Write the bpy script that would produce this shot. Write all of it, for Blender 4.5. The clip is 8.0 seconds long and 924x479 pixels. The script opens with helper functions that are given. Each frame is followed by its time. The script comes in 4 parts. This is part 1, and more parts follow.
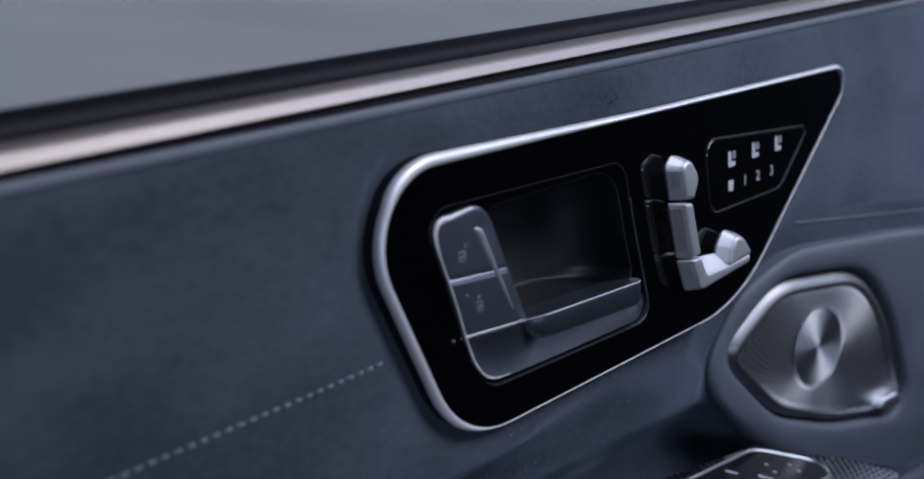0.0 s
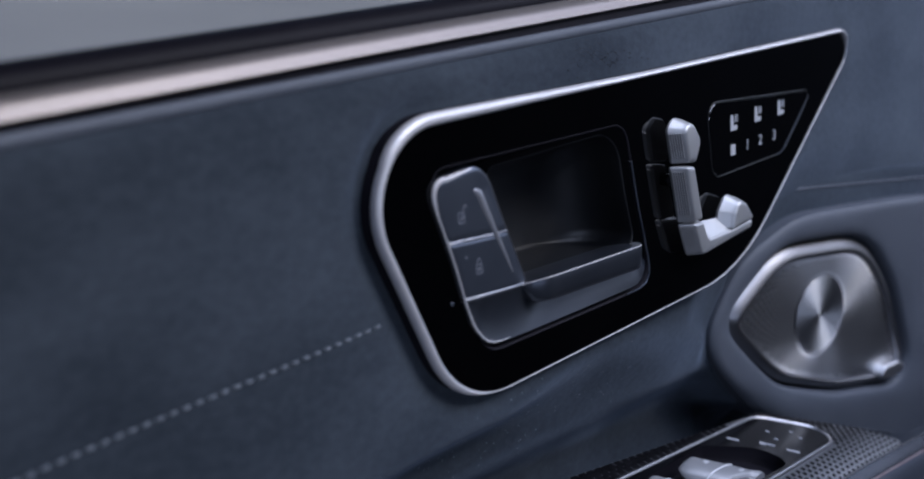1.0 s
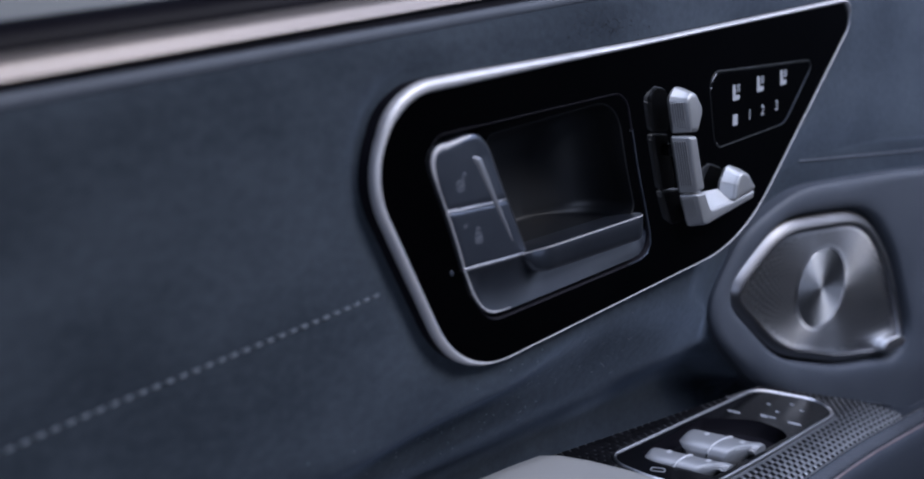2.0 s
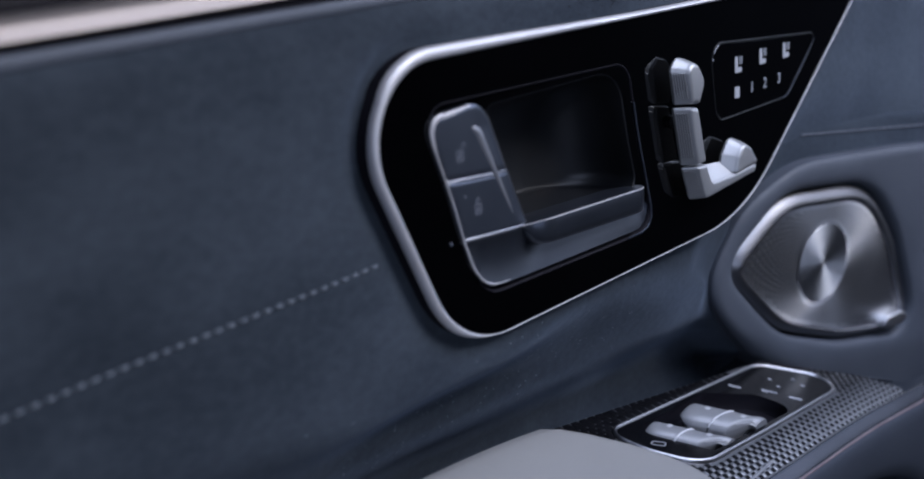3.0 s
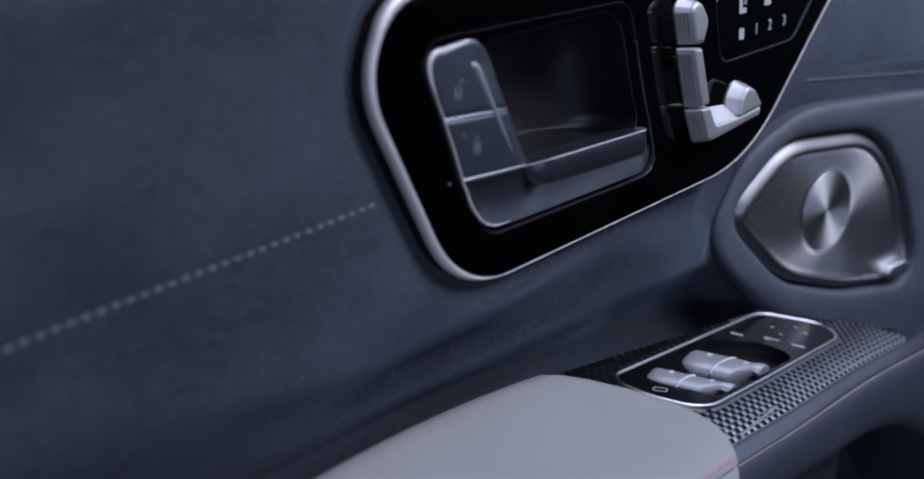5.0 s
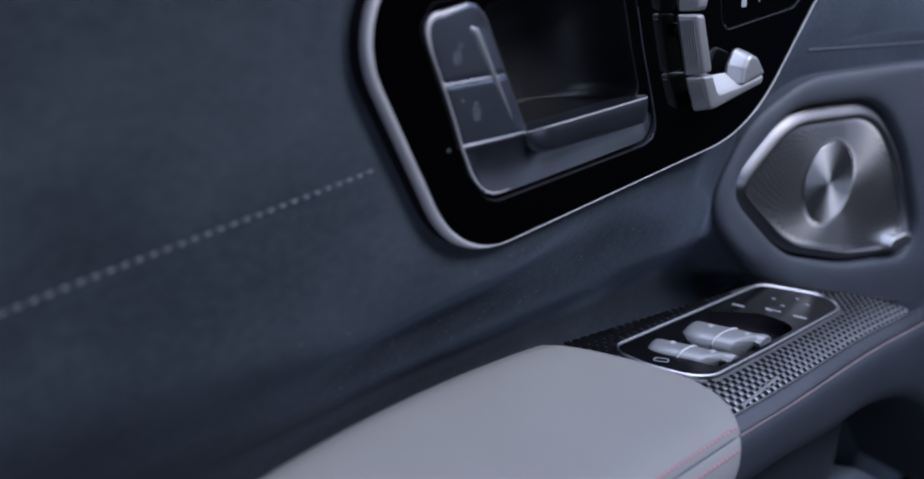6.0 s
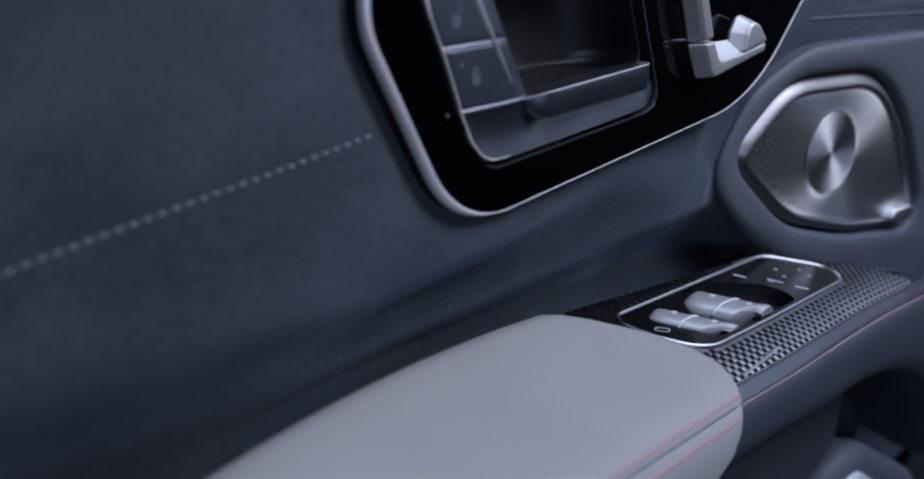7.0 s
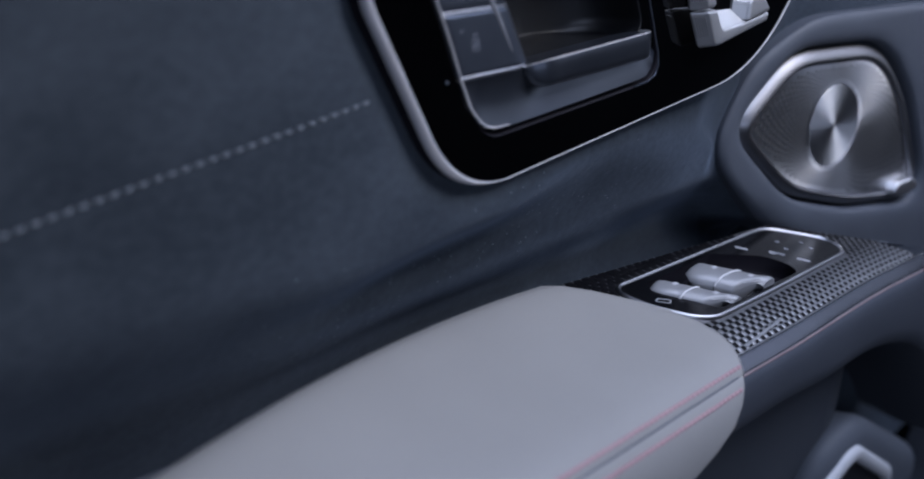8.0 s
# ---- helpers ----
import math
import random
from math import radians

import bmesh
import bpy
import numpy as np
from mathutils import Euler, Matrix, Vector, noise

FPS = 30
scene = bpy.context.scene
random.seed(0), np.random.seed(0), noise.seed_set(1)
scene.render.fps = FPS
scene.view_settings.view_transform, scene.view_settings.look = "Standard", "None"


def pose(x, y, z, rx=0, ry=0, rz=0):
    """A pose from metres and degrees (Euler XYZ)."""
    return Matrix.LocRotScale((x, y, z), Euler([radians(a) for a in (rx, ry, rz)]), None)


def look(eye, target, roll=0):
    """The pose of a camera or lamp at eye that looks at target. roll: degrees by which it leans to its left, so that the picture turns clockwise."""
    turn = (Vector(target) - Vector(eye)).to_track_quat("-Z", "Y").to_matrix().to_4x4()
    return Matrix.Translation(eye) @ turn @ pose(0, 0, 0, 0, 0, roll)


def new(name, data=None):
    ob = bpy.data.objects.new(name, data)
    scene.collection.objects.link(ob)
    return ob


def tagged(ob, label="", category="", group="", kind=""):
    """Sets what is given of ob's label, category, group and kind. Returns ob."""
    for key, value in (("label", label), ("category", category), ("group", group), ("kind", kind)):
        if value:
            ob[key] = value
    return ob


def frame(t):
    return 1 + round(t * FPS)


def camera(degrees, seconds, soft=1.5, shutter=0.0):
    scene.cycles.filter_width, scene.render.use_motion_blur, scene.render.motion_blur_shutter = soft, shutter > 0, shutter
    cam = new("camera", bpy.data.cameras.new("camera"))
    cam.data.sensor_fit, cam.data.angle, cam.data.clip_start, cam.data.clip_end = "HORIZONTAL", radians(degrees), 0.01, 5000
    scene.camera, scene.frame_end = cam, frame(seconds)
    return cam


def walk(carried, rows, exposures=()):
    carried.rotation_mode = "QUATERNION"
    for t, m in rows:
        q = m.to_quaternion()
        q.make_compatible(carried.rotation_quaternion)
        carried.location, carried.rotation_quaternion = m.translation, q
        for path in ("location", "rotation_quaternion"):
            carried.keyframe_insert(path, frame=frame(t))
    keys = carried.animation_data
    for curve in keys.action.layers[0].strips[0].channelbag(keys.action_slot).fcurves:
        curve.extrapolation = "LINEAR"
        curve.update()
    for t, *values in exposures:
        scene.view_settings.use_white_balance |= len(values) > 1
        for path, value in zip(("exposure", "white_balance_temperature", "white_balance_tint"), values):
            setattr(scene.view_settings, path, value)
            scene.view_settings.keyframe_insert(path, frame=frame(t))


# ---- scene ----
cam = camera(48.0, 8.0, soft=1.95)
# t, x, y, z, and the turn about x, y, z
ROWS = [
    (0.0, -0.22358, -0.20660, 0.70373, 73.312, -5.489, -44.828),
    (0.5, -0.22211, -0.20548, 0.70040, 72.666, -5.410, -44.896),
    (1.0, -0.22087, -0.20460, 0.69757, 72.077, -5.357, -44.941),
    (1.5, -0.21980, -0.20388, 0.69510, 71.530, -5.321, -44.970),
    (2.0, -0.21884, -0.20327, 0.69286, 71.011, -5.295, -44.989),
    (2.5, -0.21796, -0.20275, 0.69076, 70.509, -5.273, -45.002),
    (3.0, -0.21713, -0.20225, 0.68870, 70.013, -5.251, -45.016),
    (3.5, -0.21630, -0.20177, 0.68662, 69.518, -5.225, -45.032),
    (4.0, -0.21548, -0.20128, 0.68448, 69.016, -5.194, -45.052),
    (4.5, -0.21464, -0.20077, 0.68223, 68.504, -5.157, -45.080),
    (5.0, -0.21379, -0.20025, 0.67988, 67.981, -5.113, -45.113),
    (5.5, -0.21293, -0.19970, 0.67743, 67.446, -5.064, -45.152),
    (6.0, -0.21209, -0.19916, 0.67492, 66.901, -5.013, -45.194),
    (6.5, -0.21127, -0.19864, 0.67239, 66.351, -4.962, -45.236),
    (7.0, -0.21052, -0.19818, 0.66992, 65.801, -4.917, -45.274),
    (7.5, -0.20988, -0.19781, 0.66759, 65.260, -4.882, -45.301),
    (8.0, -0.20939, -0.19758, 0.66551, 64.736, -4.865, -45.312),
]
walk(cam, [(t, pose(*row)) for t, *row in ROWS])
cam.data.dof.use_dof = True
cam.data.dof.focus_distance = 0.39
cam.data.dof.aperture_fstop = 7.0

# ---- light ----
SUN_ELEVATION, SUN_ROTATION = 48.0, 150.0
world = bpy.data.worlds.new("sky")
scene.world = world
world.use_nodes = True
wn = world.node_tree
sky = wn.nodes.new("ShaderNodeTexSky")
sky.sky_type = "NISHITA"
sky.sun_disc = False
sky.sun_elevation, sky.sun_rotation = radians(SUN_ELEVATION), radians(SUN_ROTATION)
sky.air_density, sky.dust_density, sky.ozone_density = 1.0, 3.0, 1.5
wn.links.new(sky.outputs["Color"], wn.nodes["Background"].inputs["Color"])
wn.nodes["Background"].inputs["Strength"].default_value = 0.10

sun = new("sun", bpy.data.lights.new("sun", "SUN"))
sun.data.energy, sun.data.angle, sun.data.color = 0.8, radians(12), (1.0, 0.96, 0.92)
sun.matrix_world = look((0, 0, 0), (-math.sin(radians(SUN_ROTATION)) * math.cos(radians(SUN_ELEVATION)),
                                    -math.cos(radians(SUN_ROTATION)) * math.cos(radians(SUN_ELEVATION)),
                                    -math.sin(radians(SUN_ELEVATION))))


def opening_light(name, eye, target, wide, high, watts, color):
    lamp = new(name, bpy.data.lights.new(name, "AREA"))
    lamp.data.shape, lamp.data.size, lamp.data.size_y = "RECTANGLE", wide, high
    lamp.data.energy, lamp.data.color = watts, color
    lamp.matrix_world = look(eye, target)
    return lamp


# daylight in the windscreen's opening and in a roof opening assumed above the door
opening_light("roof_light", (0.46, -0.33, 1.17), (0.46, -0.32, 0), 1.08, 0.42, 8.2, (0.592, 0.69, 1.0))
opening_light("windscreen_light", (1.12, -0.62, 0.98), (0.0, -0.45, 0.62), 1.0, 0.34, 0.9, (0.592, 0.69, 1.0))
opening_light("rear_window_light", (-0.88, -1.49, 0.96), (-0.2, 0.0, 0.6), 1.25, 0.30, 6.6, (0.592, 0.69, 1.0))
scene.view_settings.exposure = 0.0

# ---- materials ----


def material(name, base, rough=0.5, metal=0.0, spec=0.5):
    m = bpy.data.materials.new(name)
    m.use_nodes = True
    b = m.node_tree.nodes["Principled BSDF"]
    b.inputs["Base Color"].default_value = (*base, 1)
    b.inputs["Roughness"].default_value = rough
    b.inputs["Metallic"].default_value = metal
    b.inputs["Specular IOR Level"].default_value = spec
    return m


def worn(m, base, other, scale, fine, bump=0.0, rough=None, depth=0.0004, stretch=(1, 1, 1), detail=4):
    """Two scales of noise between two colours, a fine relief, and uneven roughness."""
    t = m.node_tree
    b = t.nodes["Principled BSDF"]
    at = t.nodes.new("ShaderNodeTexCoord")
    mapping = t.nodes.new("ShaderNodeMapping")
    mapping.inputs["Scale"].default_value = stretch
    t.links.new(at.outputs["Object"], mapping.inputs["Vector"])
    big = t.nodes.new("ShaderNodeTexNoise")
    big.inputs["Scale"].default_value, big.inputs["Detail"].default_value = scale, detail
    small = t.nodes.new("ShaderNodeTexNoise")
    small.inputs["Scale"].default_value, small.inputs["Detail"].default_value = fine, 3
    for n in (big, small):
        t.links.new(mapping.outputs["Vector"], n.inputs["Vector"])
    blend = t.nodes.new("ShaderNodeMath")
    blend.operation = "MULTIPLY_ADD"
    blend.inputs[1].default_value = 0.35
    t.links.new(small.outputs["Fac"], blend.inputs[0])
    t.links.new(big.outputs["Fac"], blend.inputs[2])
    ramp = t.nodes.new("ShaderNodeValToRGB")
    ramp.color_ramp.elements[0].position, ramp.color_ramp.elements[1].position = 0.45, 0.9
    ramp.color_ramp.elements[0].color, ramp.color_ramp.elements[1].color = (*base, 1), (*other, 1)
    t.links.new(blend.outputs[0], ramp.inputs["Fac"])
    t.links.new(ramp.outputs["Color"], b.inputs["Base Color"])
    if bump:
        relief = t.nodes.new("ShaderNodeBump")
        relief.inputs["Strength"].default_value, relief.inputs["Distance"].default_value = bump, depth
        t.links.new(small.outputs["Fac"], relief.inputs["Height"])
        t.links.new(relief.outputs["Normal"], b.inputs["Normal"])
    if rough:
        r = t.nodes.new("ShaderNodeMapRange")
        r.inputs["To Min"].default_value, r.inputs["To Max"].default_value = rough
        t.links.new(big.outputs["Fac"], r.inputs["Value"])
        t.links.new(r.outputs["Result"], b.inputs["Roughness"])
    return m


def sheen(m, amount, tint):
    b = m.node_tree.nodes["Principled BSDF"]
    b.inputs["Sheen Weight"].default_value = amount
    b.inputs["Sheen Roughness"].default_value = 0.5
    b.inputs["Sheen Tint"].default_value = (*tint, 1)
    return m


def radial_brushed(m, amount, turn):
    t = m.node_tree
    b = t.nodes["Principled BSDF"]
    tangent = t.nodes.new("ShaderNodeTangent")
    tangent.direction_type, tangent.axis = "RADIAL", "Z"
    b.inputs["Anisotropic"].default_value = amount
    b.inputs["Anisotropic Rotation"].default_value = turn
    t.links.new(tangent.outputs["Tangent"], b.inputs["Tangent"])
    return m


SUEDE = sheen(worn(material("suede", (0.05, 0.06, 0.08), 0.95, spec=0.15), (0.0165, 0.0216, 0.0278), (0.0482, 0.0588, 0.0705), 24, 420, 0.55, stretch=(0.6, 0.9, 1), detail=10), 0.2, (0.6, 0.75, 1.0))
SOFT_TRIM = worn(material("soft_trim", (0.06, 0.07, 0.09), 0.6, spec=0.35), (0.07, 0.079, 0.096), (0.086, 0.097, 0.116), 30, 1800, 0.25, (0.5, 0.65))
# the soft trim again, darkened for the shade under the armrest
SHADED_TRIM = worn(material("shaded_trim", (0.05, 0.055, 0.07), 0.6, spec=0.35), (0.045, 0.051, 0.062), (0.055, 0.062, 0.075), 30, 1800, 0.25, (0.5, 0.65))
STRIP_DARK = worn(material("dark_strip_metal", (0.14, 0.15, 0.2), 0.36, 0.8), (0.085, 0.088, 0.102), (0.11, 0.114, 0.13), 30, 2000, 0.04, (0.2, 0.28), 0.00004)
LEATHER = worn(material("grey_leather", (0.3, 0.31, 0.34), 0.5, spec=0.35), (0.32, 0.311, 0.293), (0.36, 0.351, 0.333), 14, 1500, 0.18, (0.48, 0.6), 0.0002)
GLOSS_BLACK = worn(material("gloss_black", (0.003, 0.003, 0.004), 0.04, spec=0.95), (0.0006, 0.0006, 0.0008), (0.0012, 0.0012, 0.0015), 20, 600, 0, (0.03, 0.06))
GLOSS_BLACK.node_tree.nodes["Principled BSDF"].inputs["Coat Weight"].default_value = 0.7
SEMI_BLACK = worn(material("semi_gloss_black", (0.004, 0.004, 0.005), 0.2, spec=0.09), (0.003, 0.003, 0.004), (0.006, 0.006, 0.007), 20, 600, 0, (0.1, 0.16))
CHROME = worn(material("satin_chrome", (0.7, 0.7, 0.73), 0.28, 1.0), (0.56, 0.56, 0.575), (0.64, 0.64, 0.655), 25, 900, 0.04, (0.36, 0.44), 0.00005)
RING_METAL = worn(material("ring_metal", (0.45, 0.45, 0.47), 0.45, 1.0), (0.21, 0.21, 0.221), (0.255, 0.255, 0.266), 25, 900, 0.04, (0.4, 0.48), 0.00005)
STRIP = worn(material("bright_strip", (0.8, 0.74, 0.74), 0.3, 1.0), (0.15, 0.133, 0.126), (0.172, 0.154, 0.146), 10, 500, 0, (0.4, 0.48))
SILVER = worn(material("silver_paint", (0.6, 0.61, 0.64), 0.42, 0.62), (0.35, 0.354, 0.36), (0.41, 0.414, 0.42), 60, 3000, 0.06, (0.4, 0.48), 0.00004)
ROCKER = worn(material("rocker_silver", (0.36, 0.37, 0.4), 0.5, 0.3), (0.29, 0.294, 0.302), (0.34, 0.344, 0.353), 60, 3000, 0.05, (0.42, 0.52), 0.00004)
SATIN_DARK = worn(material("dark_satin", (0.12, 0.135, 0.165), 0.35, 0.75), (0.088, 0.102, 0.13), (0.11, 0.125, 0.156), 40, 3000, 0.04, (0.27, 0.36), 0.00004)
CUP_PLASTIC = worn(material("cup_plastic", (0.02, 0.022, 0.028), 0.35, spec=0.5), (0.0045, 0.005, 0.0062), (0.0065, 0.0072, 0.0088), 40, 2500, 0.06, (0.42, 0.48), 0.00005)
BLACK_PLASTIC = worn(material("black_plastic", (0.012, 0.012, 0.016), 0.5), (0.010, 0.010, 0.013), (0.017, 0.017, 0.021), 30, 1500, 0.1, (0.45, 0.6))
SEAL = worn(material("window_seal", (0.012, 0.011, 0.014), 0.5, spec=0.06), (0.0036, 0.003, 0.005), (0.006, 0.005, 0.0075), 30, 1500, 0.05, (0.4, 0.5))
RUBBER = worn(material("rubber", (0.012, 0.011, 0.014), 0.7, spec=0.2), (0.0035, 0.0028, 0.006), (0.006, 0.005, 0.009), 30, 1500, 0.1, (0.6, 0.75))
GRILLE = radial_brushed(worn(material("grille_metal", (0.3, 0.31, 0.34), 0.34, 1.0), (0.82, 0.815, 0.82), (0.88, 0.875, 0.88), 30, 1200, 0, (0.44, 0.5)), 0.82, 0.42)
BADGE = radial_brushed(worn(material("badge_metal", (0.5, 0.5, 0.54), 0.3, 1.0), (0.84, 0.85, 0.87), (0.9, 0.905, 0.92), 40, 1200, 0, (0.44, 0.5)), 0.78, 0.24)
RIM_METAL = worn(material("rim_metal", (0.5, 0.5, 0.53), 0.4, 0.4), (0.54, 0.53, 0.54), (0.6, 0.59, 0.6), 25, 900, 0.04, (0.42, 0.5), 0.00005)
FRAME_METAL = worn(material("frame_metal", (0.4, 0.4, 0.42), 0.35, 1.0), (0.36, 0.36, 0.375), (0.44, 0.44, 0.455), 25, 900, 0.04, (0.3, 0.4), 0.00005)
BAR_SATIN = worn(material("bar_satin", (0.08, 0.09, 0.11), 0.35, 0.7), (0.046, 0.053, 0.067), (0.06, 0.068, 0.084), 40, 3000, 0.04, (0.26, 0.34), 0.00004)
BOSS_TRIM = worn(material("boss_trim", (0.1, 0.11, 0.13), 0.55, spec=0.35), (0.085, 0.095, 0.112), (0.10, 0.112, 0.13), 30, 1800, 0.25, (0.5, 0.65))
# near black, so the shade deep in the pocket sits in the colour
FELT = worn(material("black_felt", (0.003, 0.003, 0.004), 0.95, spec=0.05), (0.002, 0.002, 0.0025), (0.004, 0.004, 0.005), 30, 1500, 0.3)
DIMPLE = worn(material("dimple_metal", (0.4, 0.41, 0.43), 0.4, 0.9), (0.36, 0.362, 0.367), (0.42, 0.422, 0.427), 30, 1200, 0, (0.34, 0.42))
WEAVE_LIGHT = worn(material("weave_thread", (0.16, 0.17, 0.19), 0.3, 1.0), (0.22, 0.22, 0.226), (0.28, 0.279, 0.282), 60, 2500, 0.06, (0.34, 0.42), 0.0001)
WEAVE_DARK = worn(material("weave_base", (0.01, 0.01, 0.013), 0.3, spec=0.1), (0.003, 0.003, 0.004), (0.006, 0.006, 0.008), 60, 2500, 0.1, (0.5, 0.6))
THREAD = worn(material("grey_thread", (0.3, 0.33, 0.37), 0.7), (0.12, 0.137, 0.158), (0.18, 0.2, 0.225), 60, 4000, 0.2)
RED_THREAD = worn(material("red_thread", (0.45, 0.13, 0.16), 0.7), (0.44, 0.27, 0.28), (0.5, 0.33, 0.34), 60, 4000, 0.2)
PIPING = worn(material("piping_red", (0.24, 0.15, 0.17), 0.5), (0.2, 0.145, 0.155), (0.26, 0.2, 0.2), 60, 2000, 0.1)
RIDGE_METAL = worn(material("ridge_metal", (0.25, 0.26, 0.29), 0.45, 0.8), (0.30, 0.31, 0.34), (0.36, 0.37, 0.40), 25, 900, 0.04, (0.42, 0.5), 0.00005)
WHITE_MARK = material("white_mark", (0.36, 0.37, 0.39), 0.5)
PALE_GREY = worn(material("pale_grey_plastic", (0.5, 0.51, 0.53), 0.5), (0.5, 0.505, 0.515), (0.58, 0.585, 0.595), 40, 2000, 0.1, (0.4, 0.5))
DIVIDER = worn(material("rocker_divider_white", (0.75, 0.75, 0.76), 0.4), (0.7, 0.7, 0.71), (0.76, 0.76, 0.77), 60, 3000, 0.04, (0.35, 0.45))
FAINT_MARK = material("faint_mark", (0.15, 0.16, 0.185), 0.5)
GREY_MARK = material("grey_mark", (0.27, 0.285, 0.31), 0.5)
CABIN = worn(material("cabin_trim", (0.02, 0.022, 0.026), 0.8, spec=0.2), (0.004, 0.0045, 0.0055), (0.007, 0.0075, 0.009), 6, 300, 0.3)
ASPHALT = worn(material("pale_ground", (0.3, 0.3, 0.3), 0.85), (0.30, 0.31, 0.345), (0.37, 0.38, 0.415), 0.6, 40, 0.3)
GLASS = material("window_glass", (0.9, 0.93, 0.93), 0.0)
GLASS.node_tree.nodes["Principled BSDF"].inputs["Transmission Weight"].default_value = 1.0
GLASS.node_tree.nodes["Principled BSDF"].inputs["IOR"].default_value = 1.05

# ---- building helpers: lengths in millimetres inside a thing's own axes ----
MM = 0.001
DOOR = pose(0.0, 0.003, 0.5795, 80.0, 0, 0.9)
CONSOLE = pose(0.0978, -0.0437, 0.4893, 3.0, 5.0, 0.0)
SPEAKER = pose(0.2694, 0.0008, 0.5206, 82.5, 0, -7.5)


def smooth(x):
    x = min(1.0, max(0.0, x))
    return x * x * (3 - 2 * x)


def thing(name, m, label, category, group="", kind=""):
    ob = new(name)
    ob.matrix_world = m
    ob.empty_display_size = 0.01
    return tagged(ob, label, category, group, kind)


def mesh_of(name, verts, faces, mat, flat=False):
    me = bpy.data.meshes.new(name)
    me.from_pydata([(x * MM, y * MM, z * MM) for x, y, z in verts], [], faces)
    bm = bmesh.new()
    bm.from_mesh(me)
    bmesh.ops.remove_doubles(bm, verts=bm.verts, dist=1e-6)
    bmesh.ops.recalc_face_normals(bm, faces=bm.faces)
    bm.to_mesh(me)
    bm.free()
    me.materials.append(mat)
    if not flat:
        me.shade_smooth()
        me.set_sharp_from_angle(angle=radians(38))
    return me


def part(name, verts, faces, mat, parent, label="", m=None, flat=False):
    ob = new(name, mesh_of(name, verts, faces, mat, flat))
    ob.parent = parent
    if m is not None:
        ob.matrix_local = m
    return tagged(ob, label)


def again(ob, parent, m):
    """Another piece on the same mesh."""
    o = new(ob.name.split(".")[0], ob.data)
    o.parent = parent
    o.matrix_local = m
    return o


def at(x, y, z, rx=0, ry=0, rz=0):
    return pose(x * MM, y * MM, z * MM, rx, ry, rz)


def rounded(corners, seg=10):
    """A closed outline, counter-clockwise, from corners (x, y, radius)."""
    out = []
    n = len(corners)
    for i in range(n):
        p = Vector(corners[i][:2])
        a = (Vector(corners[i - 1][:2]) - p)
        b = (Vector(corners[(i + 1) % n][:2]) - p)
        la, lb = a.length, b.length
        a.normalize(), b.normalize()
        half = a.angle(b) / 2
        r = min(corners[i][2], 0.48 * min(la, lb) * math.tan(half))
        if r < 0.01:
            out.append(p)
            continue
        centre = p + (a + b).normalized() * (r / math.sin(half))
        start, end = p + a * (r / math.tan(half)) - centre, p + b * (r / math.tan(half)) - centre
        turn = math.atan2(start.x * end.y - start.y * end.x, start.dot(end))
        for k in range(seg + 1):
            c, s = math.cos(turn * k / seg), math.sin(turn * k / seg)
            out.append(centre + Vector((start.x * c - start.y * s, start.x * s + start.y * c)))
    area = sum(p.x * q.y - q.x * p.y for p, q in zip(out, out[1:] + out[:1]))
    return out if area > 0 else out[::-1]


def dense(line, step):
    """The same closed outline with no edge longer than step."""
    out = []
    for p, q in zip(line, line[1:] + line[:1]):
        n = max(1, int((q - p).length / step))
        out += [p.lerp(q, k / n) for k in range(n)]
    return out


def eased(line, step, rounds):
    """The outline at even steps, its corners relaxed into one flowing curve."""
    fine = dense(line, step * 0.2)
    count = int(sum((q - p).length for p, q in zip(fine, fine[1:] + fine[:1])) / step)
    out, walked, k = [], 0.0, 0
    total = sum((q - p).length for p, q in zip(fine, fine[1:] + fine[:1]))
    for p, q in zip(fine, fine[1:] + fine[:1]):
        while k < count and walked + (q - p).length >= k * total / count:
            d = (q - p).length
            out.append(p.lerp(q, (k * total / count - walked) / d if d > 0 else 0))
            k += 1
        walked += (q - p).length
    for _ in range(rounds):
        n = len(out)
        out = [out[i] * 0.5 + (out[i - 1] + out[(i + 1) % n]) * 0.25 for i in range(n)]
    return out


def grown(line, d):
    """The outline moved outwards by d."""
    n = len(line)
    out = []
    for i in range(n):
        a, b = line[i] - line[i - 1], line[(i + 1) % n] - line[i]
        if a.length < 1e-6:
            a = line[i] - line[i - 2]
        if b.length < 1e-6:
            b = line[(i + 2) % n] - line[i]
        na, nb = Vector((a.y, -a.x)).normalized(), Vector((b.y, -b.x)).normalized()
        m = na + nb
        m = m / max(0.4, m.dot(na)) if m.length > 1e-6 else na
        out.append(line[i] + m * d)
    return out


def rings(levels, closed=False):
    """Skin over equal rings of points; closed joins the last ring to the first."""
    n = len(levels[0])
    verts = [tuple(p) for ring in levels for p in ring]
    faces = []
    count = len(levels)
    for i in range(count if closed else count - 1):
        j = (i + 1) % count
        for k in range(n):
            l = (k + 1) % n
            faces.append((i * n + k, i * n + l, j * n + l, j * n + k))
    return verts, faces


def raised(line, z):
    return [(p.x, p.y, z) for p in line]


def rim(line, profile):
    """A closed moulding: profile (outwards, height) swept round an outline."""
    return rings([raised(grown(line, o), z) for o, z in profile], closed=True)


